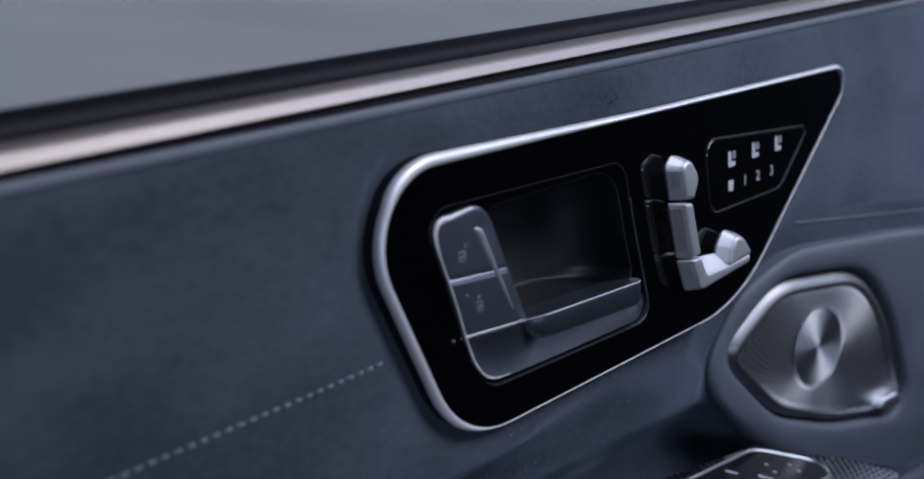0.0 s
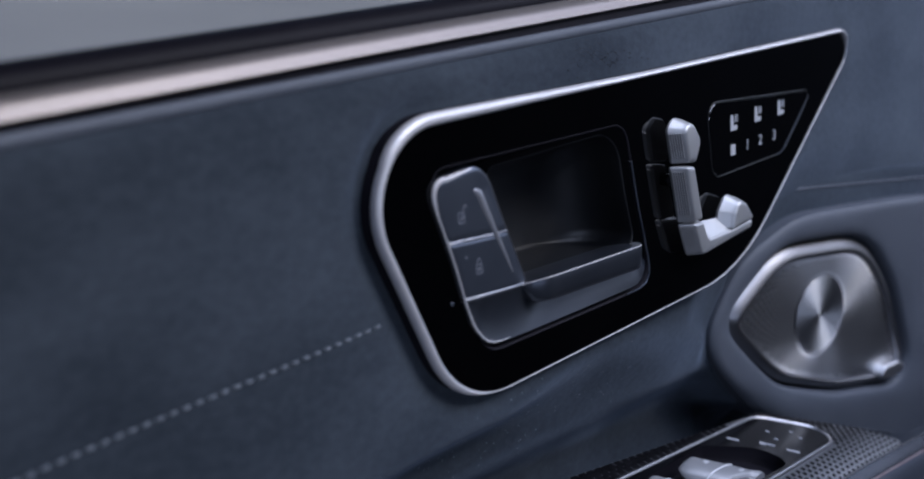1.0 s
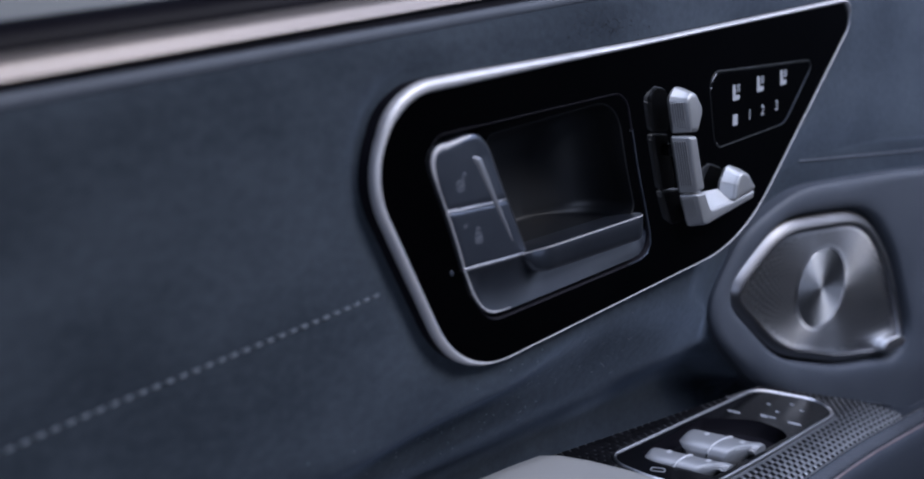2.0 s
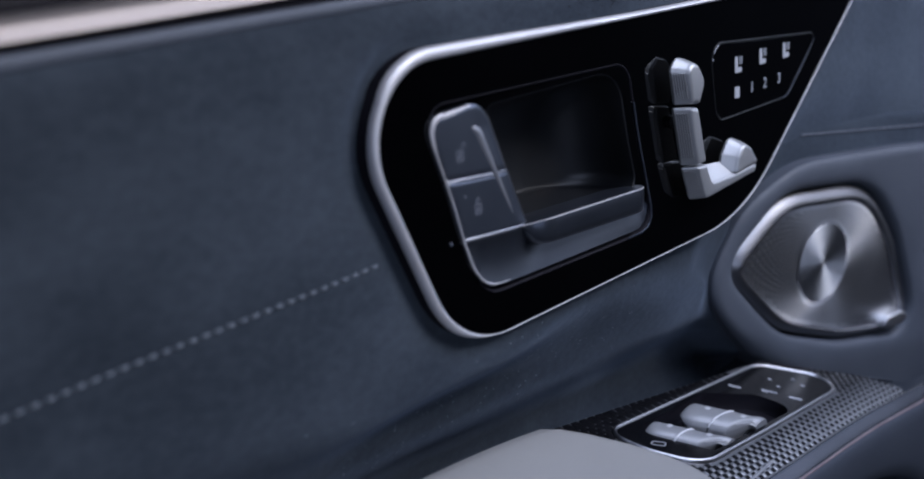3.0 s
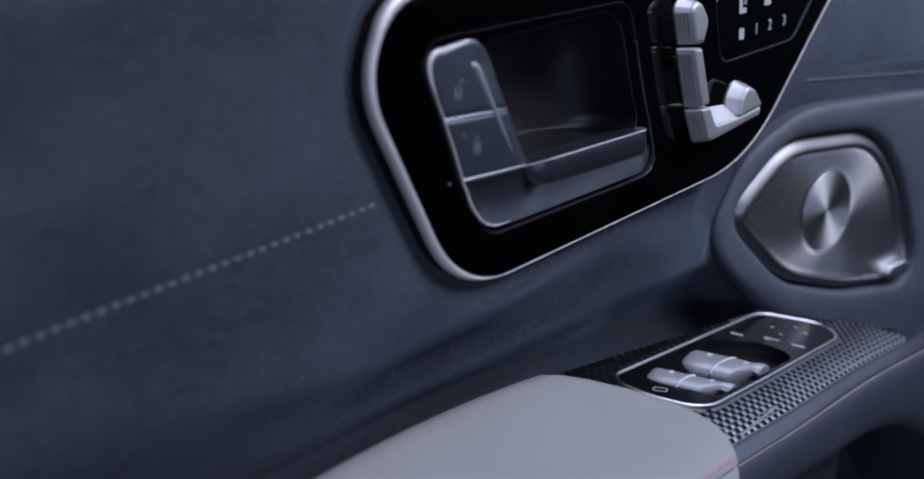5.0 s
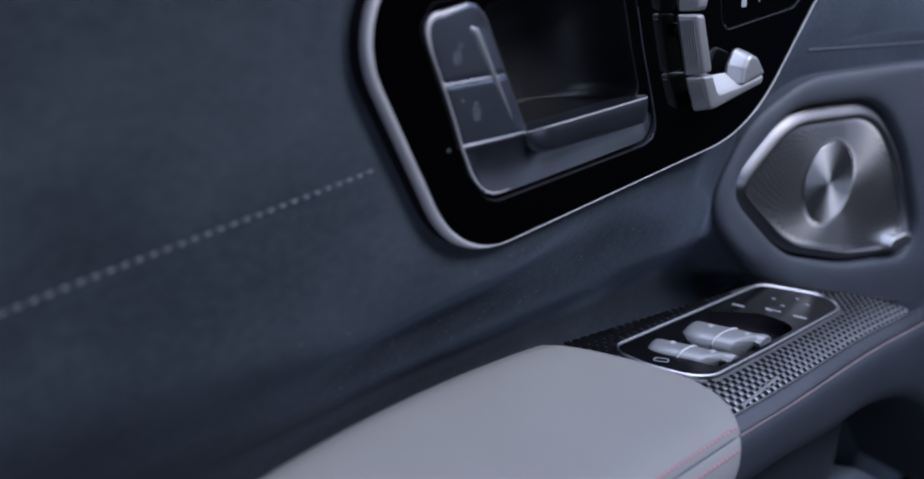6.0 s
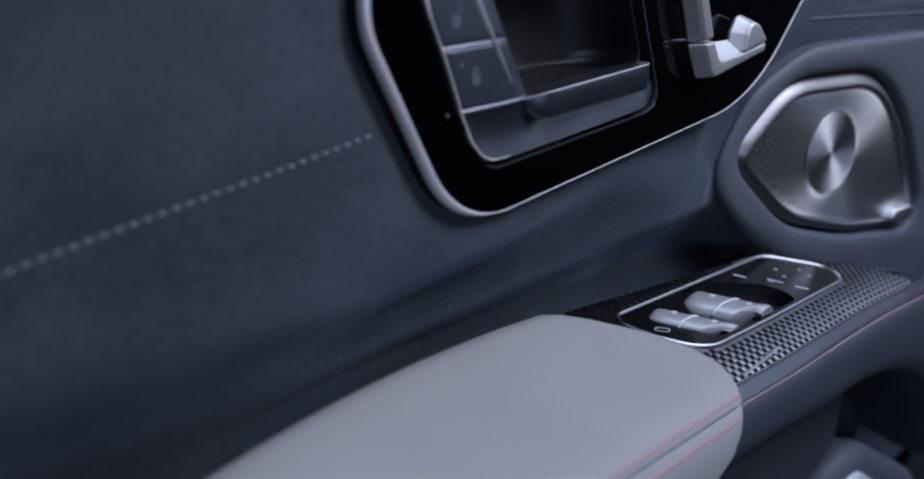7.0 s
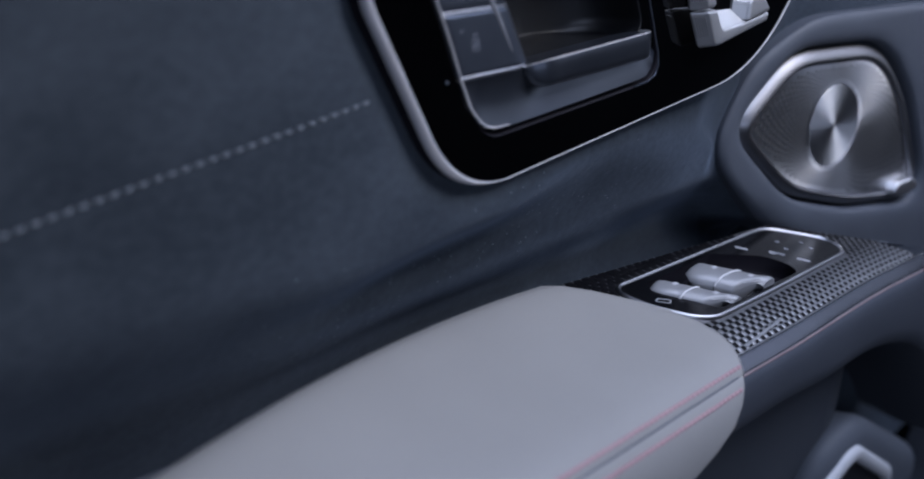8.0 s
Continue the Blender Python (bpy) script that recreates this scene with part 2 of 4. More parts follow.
def block(line, z0, z1, bevel=0.6, steps=3):
    """A solid with rounded upper edges."""
    levels = [raised(line, z0), raised(line, z1 - bevel)]
    for k in range(1, steps + 1):
        a = k / steps * math.pi / 2
        levels.append(raised(grown(line, -bevel * (1 - math.cos(a))), z1 - bevel + bevel * math.sin(a)))
    verts, faces = rings(levels)
    n = len(line)
    faces.append(tuple(range(n - 1, -1, -1)))
    faces.append(tuple(range(len(verts) - n, len(verts))))
    return verts, faces


def inset(corners, d):
    """The corners of an outline, every side moved inwards by d; the roundings shrink with it."""
    area = sum(a[0] * b[1] - b[0] * a[1] for a, b in zip(corners, corners[1:] + corners[:1]))
    turn = 1 if area > 0 else -1
    out = []
    for i, (x, y, r) in enumerate(corners):
        p = Vector((x, y))
        a, b = (p - Vector(corners[i - 1][:2])).normalized(), (Vector(corners[(i + 1) % len(corners)][:2]) - p).normalized()
        na, nb = Vector((-a.y, a.x)) * turn, Vector((-b.y, b.x)) * turn
        m = (na + nb) / (1 + na.dot(nb))
        bend = (a.x * b.y - a.y * b.x) * turn
        q = p + m * d
        out.append((q.x, q.y, max(0.06, r - d if bend > 0 else r + d)))
    return out


def lobe(corners, z0, z1, bevel, base=None, seg=6, steps=5):
    """A solid with a softly rounded top from corners (x, y, radius); base gives its foot, where the sides slope."""
    foot = base or corners

    def ring(d, z):
        k = min(1.0, max(0.0, (z - z0 - 0.8 * bevel) / (z1 - z0 - 1.6 * bevel)))
        mixed = [tuple(a + (b - a) * k for a, b in zip(p, q)) for p, q in zip(foot, corners)]
        return raised(rounded(inset(mixed, d), seg), z)

    levels = [ring(bevel * 0.4, z0), ring(bevel * 0.08, z0 + bevel * 0.4), ring(0, z0 + bevel * 0.8)]
    for k in range(steps + 1):
        a = k / steps * math.pi / 2
        levels.append(ring(bevel * (1 - math.cos(a)), z1 - bevel + bevel * math.sin(a)))
    levels.append(ring(bevel + 0.2, z1 + 0.02))
    verts, faces = rings(levels)
    n = len(levels[0])
    faces += [tuple(range(n - 1, -1, -1)), tuple(range(len(verts) - n, len(verts)))]
    return verts, faces


def joined(*solids):
    verts, faces = [], []
    for v, f in solids:
        k = len(verts)
        verts += v
        faces += [tuple(i + k for i in face) for face in f]
    return verts, faces


def moved(solid, dx, dy, dz):
    return [(x + dx, y + dy, z + dz) for x, y, z in solid[0]], solid[1]


def sheet_with_hole(outer, inner, z, mat, name, parent, label="", thick=2.0):
    """A plate with an opening and thickness."""
    bm = bmesh.new()
    loops = []
    for line in (outer, inner):
        vs = [bm.verts.new((p.x * MM, p.y * MM, z * MM)) for p in line]
        for a, b in zip(vs, vs[1:] + vs[:1]):
            loops.append(bm.edges.new((a, b)))
    bmesh.ops.triangle_fill(bm, use_beauty=True, edges=loops)
    for f in bm.faces:
        if f.normal.z < 0:
            f.normal_flip()
    made = bmesh.ops.extrude_face_region(bm, geom=bm.faces[:])
    bmesh.ops.translate(bm, verts=[v for v in made["geom"] if isinstance(v, bmesh.types.BMVert)], vec=(0, 0, -thick * MM))
    bmesh.ops.recalc_face_normals(bm, faces=bm.faces)
    me = bpy.data.meshes.new(name)
    bm.to_mesh(me)
    bm.free()
    me.materials.append(mat)
    ob = new(name, me)
    ob.parent = parent
    return tagged(ob, label)


def box(x0, x1, y0, y1, z0, z1):
    v = [(x, y, z) for x in (x0, x1) for y in (y0, y1) for z in (z0, z1)]
    return v, [(0, 1, 3, 2), (4, 6, 7, 5), (0, 4, 5, 1), (2, 3, 7, 6), (0, 2, 6, 4), (1, 5, 7, 3)]


def bar(points, r, sides=10, squash=1.0):
    """A round bar along points."""
    levels = []
    pts = [Vector(p) for p in points]
    sizes = r if isinstance(r, list) else [r] * len(pts)
    for i, p in enumerate(pts):
        r = sizes[i]
        d = (pts[min(i + 1, len(pts) - 1)] - pts[max(i - 1, 0)]).normalized()
        side = d.cross(Vector((0, 0, 1))).normalized()
        up = side.cross(d)
        levels.append([p + side * (r * math.cos(a)) + up * (r * squash * math.sin(a)) for a in [2 * math.pi * k / sides for k in range(sides)]])
    verts, faces = rings(levels)
    faces += [tuple(range(sides - 1, -1, -1)), tuple(range(len(verts) - sides, len(verts)))]
    return verts, faces


def inside(x, y, line):
    hit = False
    for p, q in zip(line, line[1:] + line[:1]):
        if (p.y > y) != (q.y > y) and x < (q.x - p.x) * (y - p.y) / (q.y - p.y) + p.x:
            hit = not hit
    return hit


def circle(x, y, r, n=24):
    return [Vector((x + r * math.cos(2 * math.pi * k / n), y + r * math.sin(2 * math.pi * k / n))) for k in range(n)]


# ---- the setting: ground and the closed cabin ----
g = 600000
ground = new("ground", mesh_of("ground", *box(-g, g, -g, g, -40, 20), ASPHALT))
tagged(ground, "pale grey ground outside the car", "ground", kind="structure")


def cabin_piece(name, label, *boxes):
    return tagged(new(name, mesh_of(name, *joined(*[box(*b) for b in boxes]), CABIN, True)), label, "car interior", kind="structure")


cabin_piece("floor", "dark carpeted floor of the car", (-1600, 1300, -1560, 140, 20, 60))
cabin_piece("ceiling", "dark roof lining with an assumed opening out of view", (-1600, -400, -1500, 40, 1180, 1220),
            (-400, 1000, -1500, -560, 1180, 1220), (-400, 1000, -110, 40, 1180, 1220))
cabin_piece("wall_far", "dark passenger side of the car with a rear side window", (-1600, 1300, -1560, -1500, 60, 800), (-1600, 1300, -1560, -1500, 1120, 1220),
            (-1600, -1540, -1560, -1500, 800, 1120), (-220, 1300, -1560, -1500, 800, 1120))
cabin_piece("wall_rear", "dark rear wall of the car", (-1660, -1600, -1560, 140, 20, 1220))
cabin_piece("wall_front", "dark dashboard end of the car", (1180, 1300, -1500, 140, 60, 800), (1180, 1300, -1500, -1340, 800, 1180), (1000, 1300, -1500, 40, 1180, 1220))

# ---- the door ----
BELT = 0.099
PANEL = [(-42.5, 52.7, 24), (290, 79.5, 8), (177, -22, 90), (1, -36, 34)]
panel_line = dense(rounded(PANEL, 16), 6)
opening_line = grown(panel_line, -5)


def rim_outer(line, share=1.0, more=0.0):
    """The rim's outer line: broad at the rear end, thin below and in front."""
    out = []
    for p, q in zip(line, grown(line, 1.0)):
        d = q - p
        wide = 0.32 + max(2.5 * smooth((-d.x - 0.05) / 0.7), (1.7 + 2.0 * smooth((120 - p.x) / 150)) * smooth(d.y / 0.8))
        out.append(p + d * (wide * share + more))
    return out



def belt_v(u):
    return 71.9 + BELT * u


def stitch_v(u):
    return -9.5 + 0.123 * (u + 90)


def skin(u, f):
    """Where the trim's skin lies: u along, f from the bottom to the belt."""
    top = belt_v(u) + 1.2
    v = -340 + (top + 340) * f
    n = -4.0
    d = top - v
    n -= 1.4 * max(0.0, 1 - d / 6.0) ** 2
    ridge = -49.0 - 3.0 * math.exp(-((u + 45) / 35.0) ** 2) - 15.0 * smooth((u - 80) / 70)
    crisp = smooth((u + 100) / 120)
    fold = crisp * (18.2 * smooth((ridge + 5 + 17 * smooth((u - 20) / 70) - v) / (18 + 28 * smooth((u - 20) / 80))) + 17.5 * smooth((-68 - v) / 26) * (1 - 0.4 * smooth((u - 80) / 60))) + (1 - crisp) * (20.0 * smooth((ridge + 8 - v) / 42) + 0.5 * max(0.0, -80 - v))
    n += 0.9 * math.exp(-((v - ridge - 9) / 12.0) ** 2)
    above = (v - stitch_v(u)) / (top - stitch_v(u))
    n += 2.6 * math.sin(math.pi * min(1.0, max(0.0, above))) * smooth((-30 - u) / 70)
    n -= 4.5 * smooth((-30 - u) / 100) * smooth((62 - v) / 40)
    front = 9.0 * smooth((u - 80) / 110) * smooth((20 - v) / 60)
    n -= fold + front - min(fold, 24) * front / 24
    n -= 10.0 * smooth((-68 - v) / 30) * smooth((u - 92) / 50)
    n -= 0.4 * smooth(math.exp(-((v - stitch_v(u)) / 0.9) ** 2)) * smooth((-24 - u) / 6)
    return v, n


door = thing("door_1", DOOR, "car door trim in dark blue-grey suede with a stitched seam", "car door", kind="structure")
us = sorted({-430 + 4 * i for i in range(241)} | {-64 + 2 * i for i in range(45)} | {150 + 2 * i for i in range(60)})
fs = sorted({round(0.55 * i / 26, 5) for i in range(26)} | {round(0.55 + 0.45 * i / 120, 5) for i in range(121)})
verts = [(u, *skin(u, f)) for u in us for f in fs]
# the suede tucks in round the panel's rim
flat_at = np.array([v[:2] for v in verts])
near = np.full(len(verts), 1e9)
tuck_line = rim_outer(panel_line, 1.0, 0.6)
for p, q in zip(tuck_line, tuck_line[1:] + tuck_line[:1]):
    d = np.array(q - p)
    k = np.clip(((flat_at - np.array(p)) @ d) / max(1e-9, d @ d), 0, 1)
    near = np.minimum(near, np.hypot(*(flat_at - np.array(p) - k[:, None] * d).T))
verts = [(u, v, n - (1.2 + 1.8 * smooth((30 - u) / 60)) * math.exp(-(a / 5.0) ** 2)) for (u, v, n), a in zip(verts, near)]
# and meets the padded surround of the speaker in a crease
pod_line = eased(rounded([(-96, -3, 16), (-71, 33, 30), (-30, 50, 60), (60, 50, 60), (320, 40, 20), (320, -125, 20), (60, -125, 20), (24, -104, 30), (-74, -25, 22)], 12), 3.0, 14)
to_pod = SPEAKER.inverted() @ DOOR
outside = np.full(len(verts), 1e9)
seen = np.array([tuple(to_pod @ Vector((x * MM, y * MM, z * MM)) / MM) for x, y, z in verts])
for p, q in zip(pod_line, pod_line[1:] + pod_line[:1]):
    d = np.array(q - p)
    k = np.clip(((seen[:, :2] - np.array(p)) @ d) / max(1e-9, d @ d), 0, 1)
    outside = np.minimum(outside, np.hypot(*(seen[:, :2] - np.array(p) - k[:, None] * d).T))
for i, (u, v, n) in enumerate(verts):
    crease = -2.4 - 7.1 * smooth((seen[i][1] - 20) / 25) - 4.2 * smooth((-2 - seen[i][1]) / 30)
    if u > 100 and outside[i] < 200 and inside(seen[i][0], seen[i][1], pod_line):
        verts[i] = (u, v, n + crease - 0.8 - seen[i][2] - 26.0 * smooth((outside[i] - 4.0) / 8))
    else:
        reach = 11 + 24 * smooth((v + 58) / 16)
        verts[i] = (u, v, n + (crease - seen[i][2]) * smooth(1 - outside[i] / reach) * smooth((60 - v) / 30) * smooth((v + 120) / 24))
nv = len(fs)
faces = [(i * nv + j, (i + 1) * nv + j, (i + 1) * nv + j + 1, i * nv + j + 1) for i in range(len(us) - 1) for j in range(nv - 1)
         if not all(inside(verts[k][0], verts[k][1], opening_line) for k in (i * nv + j, (i + 1) * nv + j + 1))]
off = len(verts)
verts += [(u, skin(u, f)[0], -75) for u in (us[0], us[-1]) for f in (0, 1)]
bottom, topline = [i * nv for i in range(len(us))], [i * nv + nv - 1 for i in range(len(us))]
faces += [(off, off + 2, off + 3, off + 1), tuple(bottom[::-1]) + (off, off + 2), tuple(topline) + (off + 3, off + 1),
          tuple(range(nv)) + (off + 1, off), tuple(range(off - 1, off - nv - 1, -1)) + (off + 2, off + 3)]
part("suede_skin", verts, faces, SUEDE, door)
part("inner_panel", *box(-430, 1150, -420, 62, -110, -100), RUBBER, door, "black inner panel")

# stitches along the seam
sv, sf = bar([(-0.95, 0, -0.5), (-0.7, 0, 0.1), (0, 0, 0.35), (0.7, 0, 0.1), (0.95, 0, -0.5)], 0.46, 8)


def on_skin(u, v):
    return skin(u, (v + 340) / (belt_v(u) + 341.2))[1]


first = part("stitch", sv, sf, THREAD, door, "pale grey thread stitch", at(-30, stitch_v(-30), on_skin(-30, stitch_v(-30)) + 0.3, 0, 0, 7.0))
for k in range(1, 90):
    u = -30 - 3.7 * k
    again(first, door, at(u, stitch_v(u), on_skin(u, stitch_v(u)) + 0.3, 0, 0, 7.0 + random.uniform(-5, 5)))

# a little lint in the hollow above the armrest
lint = []
for k in range(170):
    u, v = random.uniform(-70, 110), random.gauss(-62, 9)
    v += 0.05 * u
    x = skin(u, (v + 340) / (belt_v(u) + 341.2))[1]
    r = random.uniform(0.08, 0.18)
    lint.append(bar([(u, v - r, x), (u + random.uniform(-0.3, 0.3), v, x + 0.12), (u + random.uniform(-0.3, 0.3), v + r * random.uniform(1, 3), x)], r, 5))
tagged(part("lint", *joined(*lint), THREAD, door, "specks of pale lint"), kind="stuff")

# a patch of dark specks where the nap is worn
specks = []
for k in range(240):
    u, v = random.gauss(80, 9.5), min(79.0, random.gauss(73.5, 3.4))
    x = skin(u, (v + 340) / (belt_v(u) + 341.2))[1]
    r = random.uniform(0.07, 0.2)
    specks.append(block(circle(u, v, r, 6), x - 0.2, x + 0.1, 0.04, 1))
tagged(part("worn_speck", *joined(*specks), BLACK_PLASTIC, door, "dark specks in the worn nap"), kind="stuff")

# ---- belt line and window ----
belt = thing("trim", DOOR @ at(0, 71.9, 0, 0, 0, math.degrees(math.atan(BELT))), "belt moulding below the side window with a bright metal strip", "trim", kind="structure")
part("piping_band", *bar([(-440, 2.9, -6.4), (-100, 2.9, -6.4), (200, 2.9, -6.4), (540, 2.9, -6.4)], 2.0, 20, 0.75), SOFT_TRIM, belt, "blue-grey piping along the belt")
part("lower_seal", *box(-440, 540, -6, 9, -40, -10), RUBBER, belt, "black rubber seal")
section = [(-3.0, -3.0), (-3.0, 0.2), (-2.8, 0.7), (-2.4, 0.9), (-1.9, 0.72), (-1.2, 0.28), (-0.4, -0.2), (0.4, -0.55), (1.3, -0.76), (2.2, -0.84), (3.2, -0.86), (3.4, -1.1), (3.4, -3.0)]
sv, sf = rings([[(u, y, z) for y, z in section] for u in (-440, -150, 150, 540)])
sf += [tuple(range(len(section))), tuple(range(len(sv) - 1, len(sv) - len(section) - 1, -1))]
part("bright_strip", sv, sf, STRIP, belt, "polished rose-silver strip", at(0, 10.2, -9.0, 0, 0, 0.29))
part("upper_seal", *joined(box(-440, 540, 0, 13, -40, -13), bar([(-440, 13, -21), (0, 13, -21), (540, 13, -21)], 7.0, 32)), SEAL, belt, "black upper window seal with a rounded lip", at(0, 0, 0, 0, 0, 0.29))
window = thing("window_1", DOOR @ at(0, 71.9, 0, 0, 0, math.degrees(math.atan(BELT))), "closed side window of clear glass", "car window", kind="structure")
pane = part("pane", *box(-440, 700, 5, 420, -32, -28), GLASS, window)
pane.visible_shadow = False

# ---- handle panel ----
handle = thing("door_handle_panel", DOOR, "gloss black control panel with satin metal rim set in the suede", "handle panel")
profile = [(0.0, -1.6), (0.02, -0.4), (0.1, 0.3), (0.25, 0.75), (0.45, 0.9), (0.66, 0.7), (0.84, 0.3), (0.95, -0.3), (1.0, -1.0), (1.0, -2.0), (0.0, -2.0)]


def rim_level(o, z):
    """One line of the rim's section; the rim is low where it is thin."""
    full, edge = rim_outer(panel_line, 1.0), rim_outer(panel_line, o)
    return [(p.x, p.y, z if z < -0.6 else -0.6 + (z + 0.6) * (0.16 + 0.84 * min(1.0, (q - c).length / 2.2))) for p, q, c in zip(edge, full, panel_line)]


part("rim", *rings([rim_level(o, z) for o, z in profile], closed=True), RIM_METAL, handle, "satin metal rim")
# black wall painted in for the shadow groove round the rim
part("gasket", *rings([raised(rim_outer(panel_line, o, -0.15), z) for o, z in ((0.9, -1.2), (1.0, -1.6), (1.0, -30), (0.0, -30), (0.0, -2.1))]), RUBBER, handle, "black gasket behind the rim")
BEZEL = [(-12.2, 42, 7), (91, 48.5, 9), (98.5, 19, 40), (109, -15.5, 9), (12.5, -20.6, 12)]
bezel_line = rounded(BEZEL, 10)
sheet_with_hole(panel_line, grown(bezel_line, 0.3), -0.6, GLOSS_BLACK, "fascia", handle, "mirror-black fascia", 3.0)
part("bezel", *rim(bezel_line, [(-0.6, -4.5), (-0.5, -1.1), (-0.2, -0.7), (0.1, -0.55), (0.3, -0.6), (0.3, -4.5)]), RUBBER, handle, "thin black bezel")

# the recessed cup behind the pull bar
CUP = [(15.2, 39.6, 3), (85, 45.8, 13), (91.5, 20, 40), (97.5, 1.5, 5), (35, -1, 6)]
cup_line = dense(rounded(CUP, 10), 5)
levels = [raised(grown(cup_line, 0.9), -1.0), raised(grown(cup_line, 0.3), -1.3), raised(cup_line, -3)]
for k in range(1, 25):
    shrink = math.cos(math.pi / 2 * k / 24.8) ** 0.55
    d = -3 - 25.5 * (1 - shrink ** 3.0) ** (1 / 3.0)
    levels.append([(58 + (p.x - 58) * shrink, 5 + (p.y - 5) * shrink, d) for p in cup_line])
cv, cf = rings(levels)
cf.append(tuple(range(len(cv) - len(cup_line), len(cv))))
flange_line = rounded([(9, 42.4, 4), (90.6, 48.1, 9), (98, 19, 40), (106, -3.2, 2), (31, -3.4, 1)], 10)
sheet_with_hole(flange_line, grown(cup_line, 0.8), -0.95, GLOSS_BLACK, "flange", handle, "gloss black flange", 1.2)
part("cup", cv, cf, CUP_PLASTIC, handle, "dark moulded handle recess")
# satin bar draws the highlight on the bezel's front side
part("bezel_highlight", *bar([(94.6, 34, -0.5), (97, 24, -0.5), (99.6, 15, -0.5), (103.2, 4, -0.5), (106.2, -6, -0.5), (106.6, -10.5, -0.5), (104.5, -14.0, -0.5), (100, -15.6, -0.5), (92, -16.2, -0.5)], 0.34, 6), SATIN_DARK, handle)


# lock buttons: a flat face that breaks along a ridge and falls into the cup
def side_l(v):
    return -10.9 + (41 - v) * 0.332 - 1.2 * smooth((v - 8) / 26) * smooth((41 - v) / 12)


def side_r(v):
    return 15.5 + (39 - v) * 0.475


def ridge_u(v):
    return 8.6 + (36 - v) * 0.545


ACROSS = [0, 0.02, 0.045, 0.075, 0.11, 0.16, 0.24, 0.34, 0.44, 0.52, 0.58, 0.63, 0.68, 0.73, 0.78, 0.84, 0.89, 0.93, 0.96, 0.98, 1.0]


def button_rows(v0, v1, round_top):
    rows = []
    for k in range(29):
        f = math.sin(math.pi / 2 * k / 28) if round_top else k / 28
        v = v0 + (v1 - v0) * f
        drop = max(0.0, v - (v1 - 6.4)) if round_top else 0.0
        l = side_l(v) + 6.4 - math.sqrt(max(0.0, 6.4 ** 2 - drop ** 2))
        r = side_r(v) - (6.4 - math.sqrt(max(0.0, 6.4 ** 2 - drop ** 2)))
        tilt = 2.6 * f ** 2 if round_top else 0.0
        rows.append([(l + (r - l) * t, v + tilt * (t - 0.6)) for t in ACROSS])
    return rows


low_rows, high_rows = button_rows(0.2, 18.4, False), button_rows(19.3, 40.6, True)
left_side = [row[0] for row in low_rows + high_rows]
right_side = [row[-1] for row in low_rows + high_rows]
outline = left_side + high_rows[-1][1:-1] + right_side[::-1]


def to_outline(u, v):
    best = 99.0
    for (x0, y0), (x1, y1) in zip(outline, outline[1:]):
        dx, dy = x1 - x0, y1 - y0
        k = min(1.0, max(0.0, ((u - x0) * dx + (v - y0) * dy) / max(1e-9, dx * dx + dy * dy)))
        best = min(best, math.hypot(u - x0 - k * dx, v - y0 - k * dy))
    return best


def lock_button(rows, v0, v1, round_top):
    """A flat face with a rounded border that breaks along a ridge and falls into the cup."""
    levels = []
    for k, row in enumerate(rows):
        ring = [(*row[0], -7)]
        for u, v in row:
            m = ridge_u(min(v, 34.0))
            near = min(v - v0, 9.0 if round_top else v1 - v)
            z = 0.9 - 1.2 * smooth((u - m) / 7.0) - 0.45 * max(0.0, 1 - near / 0.6)
            d = min(1.5, to_outline(u, v))
            ring.append((u, v, z - 0.75 * (1.5 - math.sqrt(max(0.0, 2.25 - (1.5 - d) ** 2)))))
        levels.append(ring + [(*row[-1], -7)])
    levels = [[(x, y, -7) for x, y, z in levels[0]]] + levels + [[(x, y, -7) for x, y, z in levels[-1]]]
    vs, fcs = rings(levels)
    n = len(levels[0])
    return vs, [f for f in fcs if not (f[0] % n == n - 1)]


unlock = part("unlock_button", *lock_button(high_rows, 19.3, 40.6, True), SATIN_DARK, handle, "dark satin unlock button with padlock mark")
lock = part("lock_button", *lock_button(low_rows, 0.2, 18.4, False), SATIN_DARK, handle, "dark satin lock button with padlock mark")
# bright bars drawn where the buttons' edges catch the light
path = [(x + 0.5, y, 0.3) for x, y in left_side[::3]] + [(x, y - 0.45, 0.3) for x, y in high_rows[-1][2:-3]] + [(high_rows[-1][-1][0] - 0.5, high_rows[-1][-1][1] - 0.8, -0.5)]
sizes = [0.46 + 0.55 * smooth((y - 26) / 12) * smooth((9 - x) / 12) for x, y, z in path]
part("button_highlight", *bar(path, sizes[:-1] + [0.16], 10, 0.7), RIM_METAL, handle, "bright bevelled edge of the buttons")
part("border_highlight", *bar([(x - 0.2, y, -0.75) for x, y in right_side[:-6:4]], 0.26, 8), RING_METAL, handle)
# the ridge takes a lighter metal that carries its highlight
path = [(7.6, 34.4, 0.8), (8.8, 33.8, 0.82)] + [(ridge_u(v), v, 0.84) for v in (33, 30, 27, 23, 20, 16, 13, 10, 7, 5)]
part("button_ridge", *bar(path, [0.35, 1.1, 1.5, 1.5, 1.4, 1.2, 1.0, 0.95, 0.85, 0.7, 0.5, 0.2], 12, 0.34), RIDGE_METAL, handle, "soft raised ridge on the buttons")
